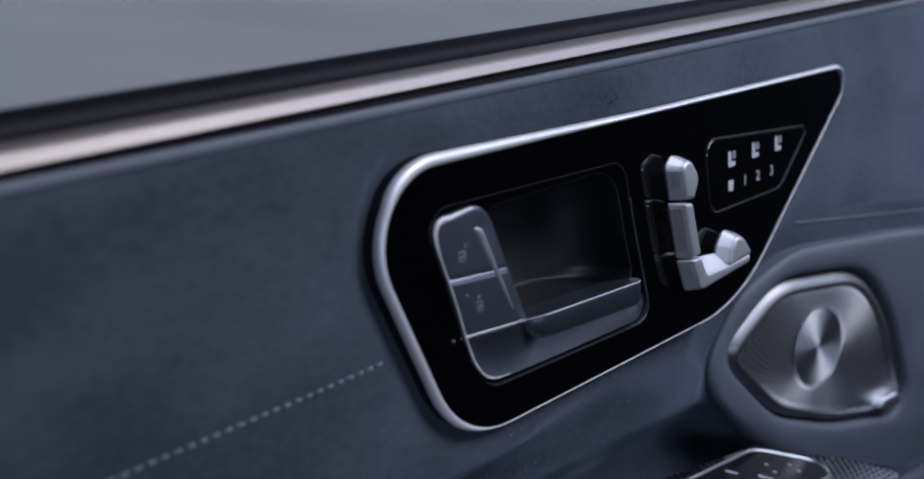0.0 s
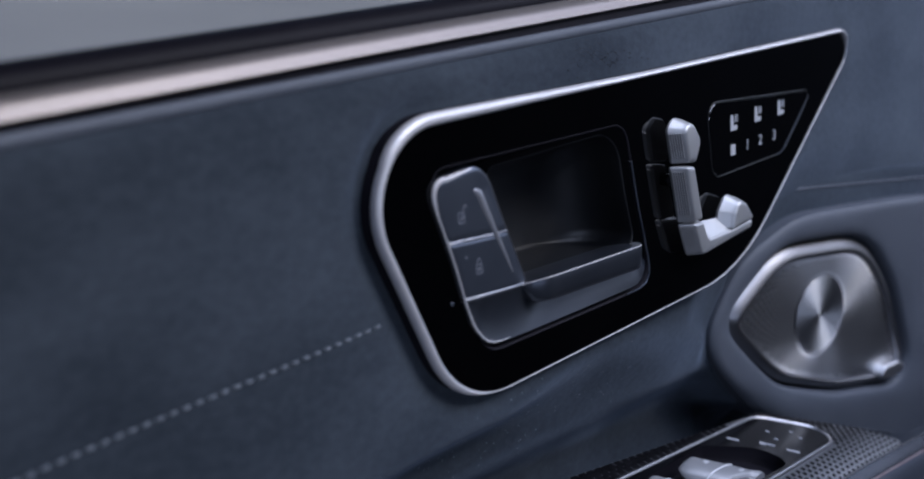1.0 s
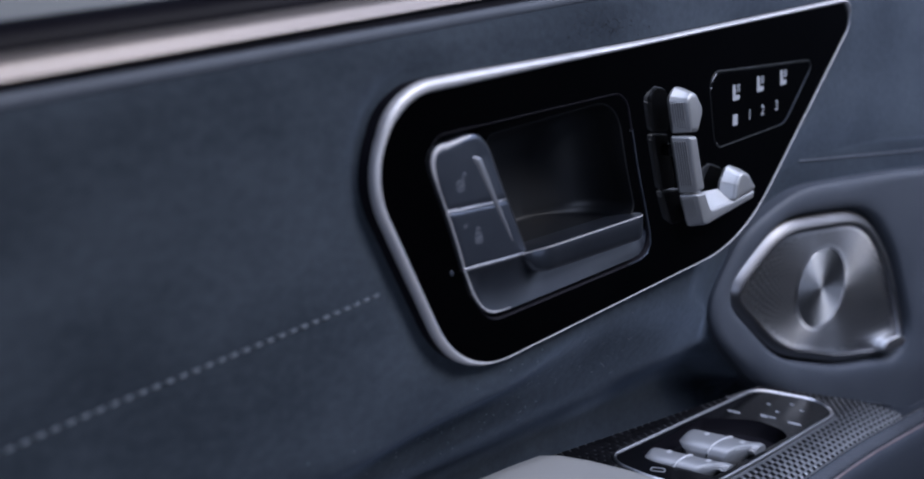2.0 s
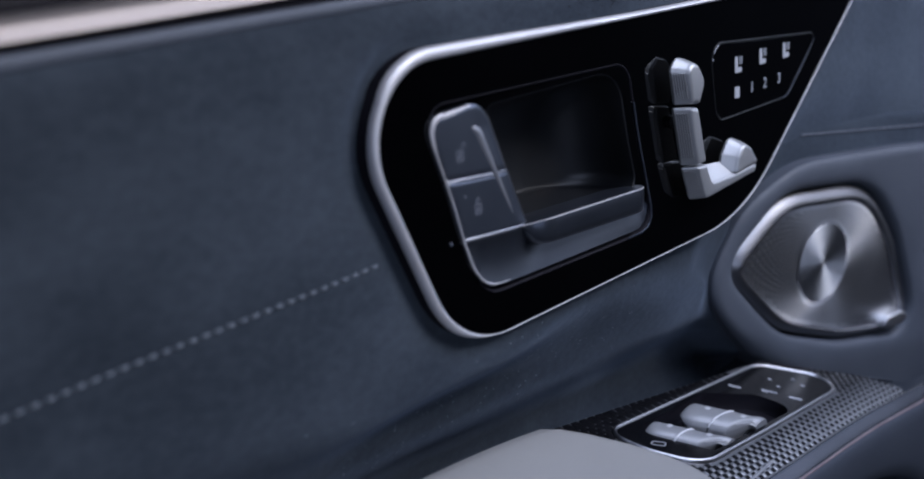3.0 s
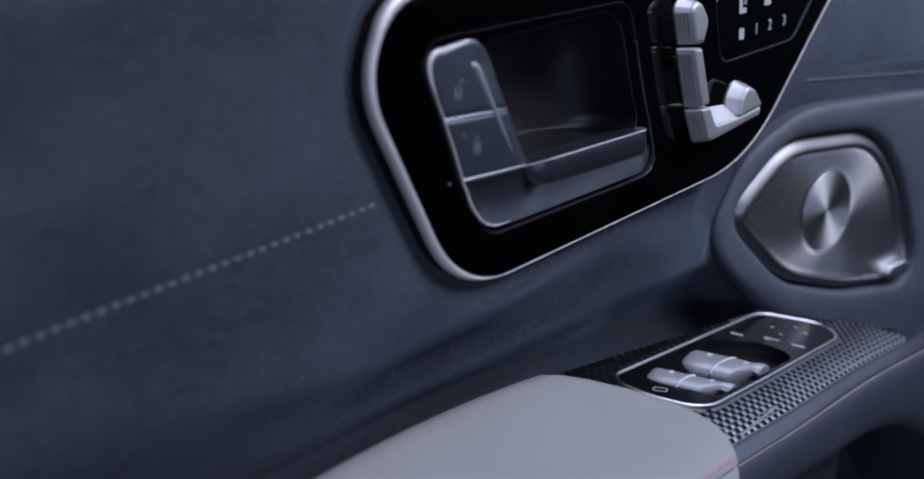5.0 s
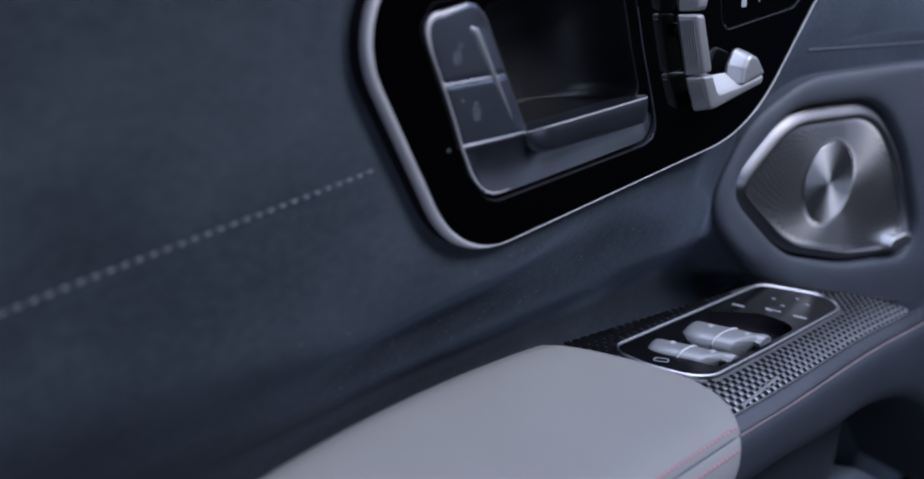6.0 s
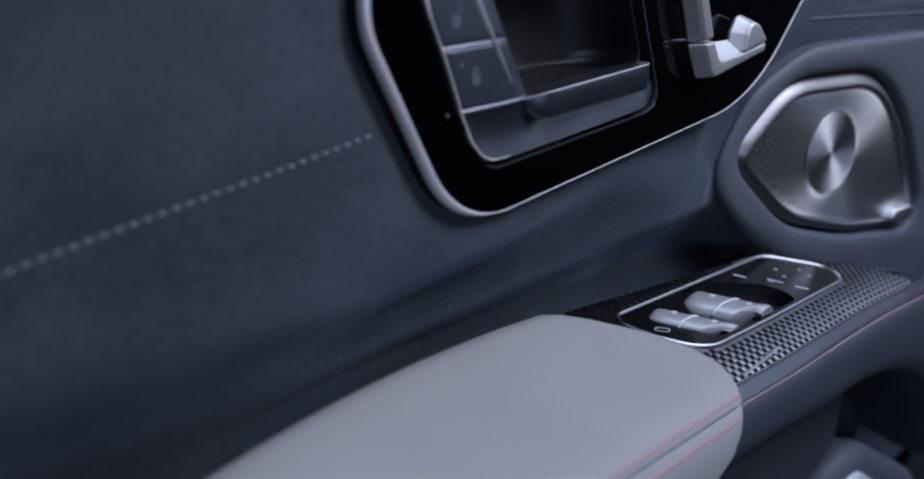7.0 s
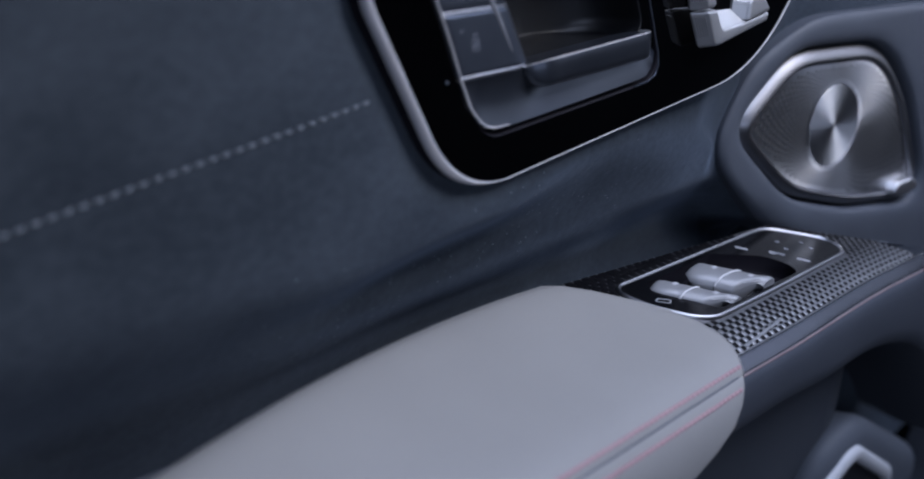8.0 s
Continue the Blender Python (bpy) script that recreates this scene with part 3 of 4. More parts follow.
# the same drawn highlight runs on round the tray and thins out
edge = [(side_l(-0.4) + 0.3 + 0.46 * k, -0.6 - 1.05 * k, 0.15) for k in range(9)] + [(8.6, -11.6, 0.15), (10.6, -14.0, 0.15), (13.2, -15.9, 0.15), (16.4, -17.0, 0.1), (20, -17.3, 0.05), (27, -17.1, 0.0), (36, -16.6, -0.1)]
part("tray_highlight", *bar(edge, [0.45] * 9 + [0.44, 0.42, 0.4, 0.36, 0.3, 0.2, 0.1], 8), RIM_METAL, handle, "bright bevelled edge of the tray")
part("divider", *bar([(-3.9, 18.85, 0.1), (-3.0, 18.85, 0.5), (8, 18.85, 0.72), (17, 18.85, 0.7), (20, 18.85, 0.2), (24.6, 18.85, -0.5)], [0.4, 0.5, 0.55, 0.5, 0.4, 0.25], 10, 0.5), RIDGE_METAL, handle)
part("divider", *bar([(2.8, -0.3, 0.1), (3.6, -0.3, 0.5), (16, -0.3, 0.72), (27, -0.3, 0.7), (30, -0.3, 0.2), (33.5, -0.3, -0.5)], [0.4, 0.55, 0.62, 0.6, 0.5, 0.3], 10, 0.5), RIDGE_METAL, handle)


def padlock(x, y, open_):
    body = block(rounded([(x, y, 0.8), (x + 4.2, y, 0.8), (x + 3.8, y + 4.6, 0.8), (x - 0.4, y + 4.6, 0.8)], 4), 0, 0.16, 0.05, 1)
    hole = (x + (3.4 if open_ else 0.8), y + 4.7)
    arch = [(hole[0] + 1.1 - 1.1 * math.cos(math.pi * k / 6), hole[1] + (1.6 if open_ else 1.0) + 1.4 * math.sin(math.pi * k / 6), 0.05) for k in range(7)]
    return joined(rim(rounded([(x, y, 0.9), (x + 4.2, y, 0.9), (x + 3.8, y + 4.8, 0.9), (x - 0.4, y + 4.8, 0.9)], 4), [(0, 0), (0, 0.15), (-0.55, 0.15), (-0.55, 0)]),
                  bar([(hole[0], hole[1], 0.05)] + arch, 0.3, 6), bar([(x + 1.2, y + 1.6, 0.05), (x + 2.6, y + 3.0, 0.05)], 0.45, 6))


part("unlock_mark", *padlock(0, 0, True), FAINT_MARK, unlock, "faint open padlock mark", at(0.6, 24.6, 0.82) @ Matrix.Scale(0.72, 4))
part("lock_mark", *padlock(0, 0, False), FAINT_MARK, lock, "faint closed padlock mark", at(8.0, 7.2, 0.82) @ Matrix.Scale(0.72, 4))
part("lock_lamp", *block(circle(3.6, 13.5, 0.5, 8), 0, 0.15, 0.05, 1), FAINT_MARK, lock, m=at(0, 0, 0.86))
part("guide_pip", *block(circle(-1.8, -0.6, 0.6, 10), -0.6, -0.2, 0.1, 1), SATIN_DARK, handle)

# lower tray and the pull bar
def along(points, x):
    for (x0, y0), (x1, y1) in zip(points, points[1:]):
        if x <= x1:
            return y0 + (y1 - y0) * (x - x0) / (x1 - x0)
    return points[-1][1]


TRAY_LOW = [(2.9, -1.4), (6.2, -8.2), (8.2, -11.6), (10.4, -14.2), (13, -16.0), (16, -17.1), (19.4, -17.6), (24, -17.7), (32, -17.4), (60, -16.0), (98, -13.9), (102, -13.2), (105, -11.2), (106.6, -8.4), (107.2, -5.4)]
TRAY_TOP = [(2.9, -0.9), (33, -0.9), (37, -2.4), (41, -3.4), (107.2, -2.6)]
levels = []
cols = [2.9, 3.4, 4.5, 6.2, 7.7, 9.2, 10.3, 11.4, 12.6, 13.8, 15.4, 17, 19, 21, 26, 32, 36, 40, 46, 54, 62, 70, 78, 86, 92, 98, 100, 102, 103.5, 105, 105.8, 106.6, 107.2]
for w in cols:
    u = 2.9 + (w - 2.9) * 0.955
    t, low = along(TRAY_TOP, w), along(TRAY_LOW, w)
    deep = 1.7 * smooth((u - 3) / 9) * (1 - 0.75 * smooth((u - 30) / 45)) * smooth((104 - u) / 30)
    sink = 3.2 * smooth((u - 32) / 9)
    ring = [(u, t, -7), (u, t, 0.2 - sink)]
    for k in range(1, 12):
        x = k / 12
        ring.append((u, t + (low - t) * x, 0.3 - sink * (1 - x) ** 1.4 - deep * math.sin(math.pi * x ** 0.8)))
    ring += [(u, low + 0.15, 0.35), (u, low, 0.0), (u, low, -7)]
    levels.append(ring)
tv, tf = rings(levels)
n = len(levels[0])
tf += [tuple(range(n)), tuple(range(len(tv) - 1, len(tv) - n - 1, -1))]
part("tray", tv, tf, BAR_SATIN, handle, "hollowed satin metal tray below the pull bar")
levels = []
for k in range(33):
    s = k / 32
    u = 31 + 66 * s
    lift = smooth(s / 0.16)
    end = 1 - smooth((s - 0.95) / 0.05) * 0.5
    top, low = -0.2 + 1.2 * lift + 2.2 * s, -7.8 + 1.4 * s + 6.2 * (1 - smooth(s / 0.1)) ** 2
    out = 0.4 + (4.6 * lift - 0.4 * s) * end
    levels.append([(u, low + 1.6, -8), (u, low + 0.2, out - 3.4), (u, low, out - 2.2), (u, low + 0.25, out - 1.2), (u, low + 0.9, out - 0.5), (u, low + (top - low) * 0.3, out - 0.1), (u, low + (top - low) * 0.6, out + 0.05), (u, top - 0.75, out), (u, top - 0.3, out - 0.15), (u, top - 0.05, out - 0.6), (u, top, out - 1.4), (u, top - 0.5, -4), (u, top - 2, -12)])
pv, pf = rings(levels)
n = len(levels[0])
pf += [tuple(range(n)), tuple(range(len(pv) - 1, len(pv) - n - 1, -1))]
# thin bright bar on the crest draws the pull bar's highlight
crest = [(ring[8][0], ring[8][1], ring[8][2] - 0.05) for ring in levels[:-1]]
part("pull_bar_highlight", *bar(crest, [0.12 + 0.14 * smooth(k / 6) for k in range(len(crest))], 8), RIM_METAL, handle, "bright edge along the pull bar")
part("pull_bar", pv, pf, BAR_SATIN, handle, "dark satin pull bar")

# ---- seat switch: a small seat shape standing off the fascia ----
seat = thing("seat_switch", DOOR, "silver seat-shaped adjustment switch standing off the black panel", "switch")


def grip(points, z0, z1, lean, count, mat, parent, reach=0.42):
    """Fine ribs on a side wall along points; the wall leans inwards from z0 to z1."""
    (x0, y0), (x1, y1) = points
    beads = int(math.hypot(x1 - x0, y1 - y0) / 0.55)
    quad = [(x0 - 0.12, y0), (x1 - 0.12, y1), (x1 + 0.6, y1), (x0 + 0.6, y0)]
    verts = [(x + d, y, z) for z, d in ((z0, 0.0), (z1, lean)) for x, y in quad]
    # darker plate behind the ribs puts shade into their grooves
    part("rib_shade", verts, [(0, 1, 2, 3), (7, 6, 5, 4), (0, 4, 5, 1), (1, 5, 6, 2), (2, 6, 7, 3), (3, 7, 4, 0)], RING_METAL, parent, flat=True)
    solids = []
    for k in range(count):
        f = (k + 0.5) / count
        solids.append(bar([(x0 + (x1 - x0) * i / beads - 0.22 + lean * f, y0 + (y1 - y0) * i / beads, z0 + (z1 - z0) * f) for i in range(beads + 1)], [reach * (1.0 if i % 2 else 0.72) for i in range(beads + 1)], 6))
    return part("grip_ribs", *joined(*solids), mat, parent)


head = part("headrest", *lobe([(115.2, 43.8, 2.8), (118.4, 46.8, 3.2), (122.4, 46.0, 4.2), (128.0, 39.4, 5.0), (124.2, 31.0, 1.4), (118.2, 31.4, 0.9)], 2.8, 9.6, 1.8,
                              base=[(111.2, 44.6, 2.6), (115.4, 48.8, 3.4), (121.8, 47.6, 4.5), (128.4, 39.8, 5.0), (124.2, 30.6, 1.2), (114.6, 31.2, 0.8)]), SILVER, seat, "silver ribbed head lobe")
grip([(111.6, 42.8), (114.2, 33.2)], 4.2, 8.2, 3.8, 6, SILVER, head, 0.36)
back = part("backrest", *lobe([(117.4, 30.0, 0.8), (123.6, 29.5, 1.3), (130.2, 8.0, 1.3), (123.7, 7.7, 0.8)], 2.8, 9.2, 1.4,
                              base=[(113.8, 30.2, 0.7), (123.6, 29.6, 1.2), (130.4, 7.8, 1.2), (120.2, 7.5, 0.7)]), SILVER, seat, "silver ribbed back lobe")
grip([(114.4, 28.0), (119.5, 10.4)], 4.0, 8.0, 3.5, 6, SILVER, back, 0.36)
cushion = part("cushion", *lobe([(123.7, 6.8, 0.8), (130.8, 6.8, 1.2), (134.8, -0.8, 3.0), (150.4, 0.2, 1.0), (170.2, 2.4, 1.0), (168.6, -1.2, 1.6), (133.4, -6.4, 3.0), (129.4, -6.4, 3.0)], 2.8, 9.0, 1.2,
                                base=[(120.4, 6.8, 0.8), (133.0, 6.9, 1.2), (136.4, 5.6, 1.5), (150.4, 5.2, 1.0), (170.4, 2.6, 1.0), (168.8, -1.4, 1.6), (132.6, -7.0, 3.0), (126.6, -7.0, 3.0)]), SILVER, seat, "silver seat cushion lobe")
grip([(121.4, 5.0), (124.9, -2.6)], 3.9, 7.9, 3.1, 6, SILVER, cushion, 0.34)
part("front_knob", *lobe([(151.8, -0.2, 1.2), (153.2, 6.8, 2.8), (156.8, 12.4, 4.0), (163.6, 10.0, 4.0), (170.4, 2.6, 1.4)], 2.8, 9.9, 1.9,
                         base=[(147.6, -0.4, 1.0), (149.4, 8.0, 2.8), (154.8, 14.6, 4.2), (165.0, 11.4, 4.2), (171.4, 3.0, 1.0)]), SILVER, cushion, "silver rounded knob")
part("pivot", *block(circle(121, 24, 2.5, 12), -1, 3.2, 0.2, 1), BLACK_PLASTIC, seat)
part("pivot", *block(circle(140, -3, 2.0, 12), -1, 3.2, 0.2, 1), BLACK_PLASTIC, seat)

# ---- memory buttons ----
memory = thing("memory_panel", DOOR, "gloss black seat memory and heating buttons with white marks", "button panel")
mem_line = rounded([(147, 52.0, 7), (240, 52.5, 3), (212, 25.5, 9), (153, 20.5, 6)], 8)
part("outline", *rim(mem_line, [(-0.25, -0.7), (-0.2, -0.4), (0.0, -0.32), (0.2, -0.4), (0.25, -0.7)]), CUP_PLASTIC, memory, "thin dark outline")
# a lighter bar draws the glint on one stretch of the outline
part("outline_glint", *bar([(206, 25.0, -0.45), (211, 25.8, -0.4), (214.5, 28.0, -0.4), (224, 37.2, -0.4), (232, 45.0, -0.4), (236.5, 49.4, -0.45)], [0.12, 0.3, 0.42, 0.45, 0.4, 0.15], 8), BAR_SATIN, memory, "satin edge of the button field")
part("button_field", *block(grown(mem_line, -0.6), -1.2, -0.35, 0.15, 1), GLOSS_BLACK, memory)


def seat_mark(x, y):
    return joined(block(rounded([(x, y, 0.6), (x + 5.6, y + 0.4, 0.8), (x + 5.4, y + 2.6, 0.8), (x + 2.4, y + 2.2, 0.3), (x + 1.9, y + 6.8, 0.7), (x - 0.3, y + 6.8, 0.7)], 3), 0, 0.12, 0.04, 1),
                  *[bar([(x + 3.3 + 1.5 * k, y + 3.6, 0.05), (x + 3.7 + 1.5 * k, y + 4.7, 0.05), (x + 3.3 + 1.5 * k, y + 5.7, 0.05), (x + 3.6 + 1.5 * k, y + 6.7, 0.05)], 0.32, 6) for k in range(2)])


for x, y, name in ((166.2, 39.0, "heat_mark"), (186.4, 41.2, "vent_mark"), (207.0, 42.6, "massage_mark")):
    part(name, *seat_mark(x, y), WHITE_MARK, memory, "white seat symbol", at(0, 0, -0.36))
part("memory_mark", *block(rounded([(166.5, 28.8, 0.3), (170.4, 28.8, 0.3), (170.4, 33.4, 0.3), (166.5, 33.4, 0.3)], 2), 0, 0.1, 0.03, 1), WHITE_MARK, memory, "white bar", at(0, 0, -0.36))
for x, y, word in ((179.0, 30.2, "1"), (190.2, 31.2, "2"), (202.6, 32.2, "3")):
    text = bpy.data.curves.new("digit", "FONT")
    text.body, text.size, text.extrude = word, 6.2 * MM, 0.05 * MM
    text.offset = 0.12 * MM
    text.materials.append(GREY_MARK)
    ob = new("digit", text)
    ob.parent, ob.matrix_local = memory, at(x, y, -0.28)

# ---- speaker pod and speaker ----
pod = thing("speaker_pod", SPEAKER, "padded blue-grey surround of the door speaker", "speaker surround")
RING = [(-80, 5, 8), (-40, 35, 40), (34, 33, 55), (64, 2, 70), (95, -58, 12), (20, -49, 90), (-34, -34, 70)]
ring_line = eased(rounded(RING, 12), 2.0, 14)


def reach_to(line, a):
    """How far the outline lies from the pod's middle in a direction."""
    dx, dy = math.cos(a), math.sin(a)
    best = 0.0
    for p, q in zip(line, line[1:] + line[:1]):
        ex, ey = q.x - p.x, q.y - p.y
        det = ex * dy - ey * dx
        if abs(det) < 1e-9:
            continue
        t = (ex * (p.y + 8) - ey * (p.x - 4)) / det
        w = (dx * (p.y + 8) - dy * (p.x - 4)) / det
        if t > 0 and -1e-6 <= w <= 1 + 1e-6:
            best = max(best, t)
    return best


lip_line = grown(ring_line, 2.0)
spokes = []
for k in range(220):
    a = 2 * math.pi * k / 220
    spokes.append((a, reach_to(lip_line, a), reach_to(pod_line, a)))
INNER, OUTER = [0, 0.7, 1.5, 2.6, 4.0], [38.0, 31.0, 24.0, 18.0, 13.0, 9.0, 7.5, 6.0, 4.5, 3.2, 2.1, 1.2, 0.5, 0.1, 0.0]
levels = []
for step in range(len(INNER) + 8 + len(OUTER)):
    ring = []
    for a, r0, r1 in spokes:
        tight = min(1.0, (r1 - r0) / 43.0)
        if step < len(INNER):
            r = r0 + INNER[step] * tight
        elif step < len(INNER) + 8:
            r = r0 + 4.0 * tight + (r1 - r0 - 42.0 * tight) * (step - len(INNER) + 0.5) / 8
        else:
            r = r1 - OUTER[step - len(INNER) - 8] * tight
        roll = 6.0 + 8.0 * smooth(-math.sin(a) * 1.6 - 0.2)
        edge = max(0.0, 1 - (r1 - r) / roll)
        n = 1.2 - 0.5 * roll * (1 - math.sqrt(max(0.0, 1 - edge ** 2))) - 3.0 * math.exp(-(r - r0) / 1.9)
        ring.append((4 + r * math.cos(a), -8 + r * math.sin(a), n))
    levels.append(ring)
part("lip", *rings([[(x, y, -9) for x, y, z in levels[0]]] + levels[:4]), SOFT_TRIM, pod)
part("pad", *rings(levels[3:] + [[(x, y, -30) for x, y, z in levels[-1]]]), SOFT_TRIM, pod)
shelf = thing("pod_shoulder", SPEAKER, "blue-grey trim shoulder with a stitched edge above the speaker", "trim piece")
sh_line = dense(rounded([(-62, 40, 20), (-48, 66, 34), (60, 66, 60), (320, 56, 20), (320, 10, 10), (-40, 20, 10)], 12), 8)
part("shoulder", *block(sh_line, -26, -7.5, 3.5, 4), SUEDE, shelf)
sv, sf = bar([(-1.3, 0, -0.1), (0, 0, 0.35), (1.3, 0, -0.1)], 0.4, 6)
first = part("stitch", sv, sf, FAINT_MARK, shelf, "grey thread stitch", at(-20, 61.5, -7.3))
for k in range(1, 44):
    u = -20 + 3.3 * k
    again(first, shelf, at(u, 61.5 - 0.03 * (u + 20), -7.35))

speaker = thing("door_speaker", SPEAKER, "metal door speaker with perforated grille and round badge", "speaker")


def ring_share(line):
    """How broad the ring is round its outline: full above, thin below."""
    out = []
    for p, q in zip(line, grown(line, 1.0)):
        d = q - p
        out.append((p, d, 0.7 + 0.3 * max(smooth(d.y * 0.8 - d.x * 0.3 + 0.4), 0.7 * smooth(d.x * 1.3 - 0.1))))
    return out


ring_at = ring_share(ring_line)
profile = [(0.6, -8), (0.3, -4.6), (-0.4, -3.5), (-2.0, -2.1), (-3.8, -0.8), (-5.0, -0.25), (-5.8, -0.2), (-6.4, -0.6), (-6.9, -1.6), (-7.2, -3.8), (-7.4, -8)]
part("ring", *rings([[((p + d * (o * f)).x, (p + d * (o * f)).y, z if z < -4 else -4 + (z + 4) * (0.4 + 0.6 * f)) for p, d, f in ring_at] for o, z in profile], closed=True), RING_METAL, speaker, "satin chrome speaker ring")
inner = [p - d * (7.3 * f) for p, d, f in ring_at]


def grille_z(x, y):
    return -1.0 - 2.4 * smooth((math.hypot(x + 2, y + 4) - 15) / 75)


gl = []
for f in (1.0, 0.85, 0.7, 0.55, 0.4, 0.27, 0.15, 0.06, 0.0):
    ring = []
    for p in inner:
        d = Vector((p.x + 1.4, p.y + 4.2))
        r = 20.7 + (d.length - 20.7) * f
        x, y = -1.4 + d.x / d.length * r, -4.2 + d.y / d.length * r
        ring.append((x, y, grille_z(x, y)))
    gl.append(ring)
gl.append([(-1.4 + (x + 1.4) * 0.98, -4.2 + (y + 4.2) * 0.98, -3.4) for x, y, z in gl[-1]])
gl.append([(-1.4 + (x + 1.4) * 0.1, -4.2 + (y + 4.2) * 0.1, -3.5) for x, y, z in gl[-1]])
gv, gf = rings(gl)
gf.append(tuple(range(len(gv) - len(inner), len(gv))))
centre_at = [(x + 2, y + 4, z) for x, y, z in gv]
part("grille", centre_at, gf, GRILLE, speaker, "rotary-brushed grey metal grille", at(-2, -4, 0))
hv, hf = [], []
hole_line = grown(inner, -2.2)
for k in range(26):
    r = 23.5 * 1.056 ** k
    size = 0.028 * r - 0.05
    for j in range(88):
        a = 2 * math.pi * (j + 0.5 * (k % 2)) / 88
        x, y = -2 + r * math.cos(a), -4 + r * math.sin(a)
        if not inside(x, y, hole_line):
            continue
        z = grille_z(x, y) - 0.15
        b = len(hv)
        hv += [(x + size * math.cos(2 * math.pi * i / 7), y + size * math.sin(2 * math.pi * i / 7), z + 0.25) for i in range(7)] + [(x, y, z + 0.1)]
        hf += [(b + i, b + (i + 1) % 7, b + 7) for i in range(7)]
tagged(part("perforation", hv, hf, DIMPLE, speaker, "small round perforations", flat=True), kind="stuff")
bl = []
for r, z in ((20.4, -2.6), (20.3, -0.3), (20.15, -0.14), (20.0, -0.12), (19.6, -0.12), (14, -0.12), (7, -0.13), (1.2, -0.15)):
    bl.append([(r * math.cos(2 * math.pi * k / 64), r * math.sin(2 * math.pi * k / 64), z) for k in range(64)])
bv, bf = rings(bl)
bf.append(tuple(range(len(bv) - 64, len(bv))))
part("badge", bv, bf, BADGE, speaker, "brushed round centre badge", at(-1.4, -4.2, -1.15))
part("emblem", *block(rounded([(56, -49.0, 2), (61, -43.5, 3), (74, -42.5, 3), (82, -46.0, 2.5), (79, -50.5, 2.5), (67, -51.5, 3)], 5), -4.5, 2.4, 1.6, 4), CHROME, speaker, "small polished emblem plate")

# ---- armrest console ----
console = thing("armrest_console", CONSOLE, "door armrest console with woven metal inlay and dark side", "armrest")


def edge_v(u):
    return -17.2 + 0.022 * min(u, 0.0) + 5.5 * smooth((u + 10) / 140)


def inlay_n(u, v):
    """The inlay rolls down towards its inner edge."""
    return -4.6 * max(0.0, (6.0 - v) / (6.0 - edge_v(u))) ** 2


def skew(a, b):
    return Vector((a + 0.77 * b - 26.0, 34.6 - b + 0.032 * a))


def skewed(corners, seg=8):
    return rounded([(*skew(a, b), r) for a, b, r in corners], seg)


frame_line = dense(skewed([(0.5, 2.4, 7), (127.5, 0.6, 18), (134, 34.6, 13), (40, 36.4, 60), (-9.5, 36.6, 19), (-8.2, 19, 30)], 10), 5)
under_switches = grown(frame_line, -1.6)
levels = []
for k in range(78):
    u = -430 + 10 * k
    e = edge_v(u)
    o = 42.7 - 0.03 * u - 25 * max(0.0, (-60 - u) / 148) ** 1.7 - 6 * smooth((-60 - u) / 20)
    o = max(o, 0) if u < 0 else max(e + 2.2, min(o, 41.5 - 0.86 * (u - 106)))
    low = 0.0024 * max(0.0, u - 112) ** 2 + 6.5 * smooth((u - 20) / 70)
    floor_n = -36 - 14 * smooth((u - 96) / 20)
    top = -0.3 - 16 * smooth((u + 58) / 8)
    levels.append([(u, 75, floor_n), (u, o, floor_n), (u, o, -1), (u, o - 0.7, -0.3), (u, o - 1.2, top), (u, min(-6, o - 1.6), top + inlay_n(u, -6)), (u, min(e + 1.2, o - 1.7), top + inlay_n(u, e)), (u, e + 0.4, -0.4 + inlay_n(u, e)), (u, e - 0.4, -4.9), (u, e - 5.0, -6.8), (u, e - 6.6, -8.0), (u, e - 7.6, -10.5), (u, e - 8.2, -16),
                   (u, e - 8.0, -25 - low), (u, e - 7.2, -32 - low), (u, e - 5.6, -34.4 - low), (u, -4, -37 - low), (u, 10, min(-40 - low, floor_n - 6)), (u, 75, min(-40 - low, floor_n - 6))])
kv, kf = rings(levels)
n = len(levels[0])
kf += [tuple(range(n)), tuple(range(len(kv) - 1, len(kv) - n - 1, -1))]
part("body", kv, kf, SOFT_TRIM, console, "blue-grey soft side")
part("piping", *bar([(u, edge_v(u) - 6.1, -7.4) for u in range(-120, 341, 20)], 0.55, 8), PIPING, console, "thin dull red piping")
levels = []
for u in range(-120, 341, 10):
    e = edge_v(u)
    levels.append([(u, e + 0.55, -5.2), (u, e + 0.5, -4.3), (u, e + 0.1, -4.05), (u, e - 0.5, -4.15), (u, e - 1.6, -4.7), (u, e - 3.2, -5.5), (u, e - 4.9, -6.3), (u, e - 5.4, -6.7), (u, e - 5.4, -7.6), (u, e - 2.0, -7.2)])
ev, ef = rings(levels)
ef += [tuple(range(10)), tuple(range(len(ev) - 1, len(ev) - 11, -1))]
part("edge_strip", ev, ef, STRIP_DARK, console, "dark satin metal strip along the inlay")
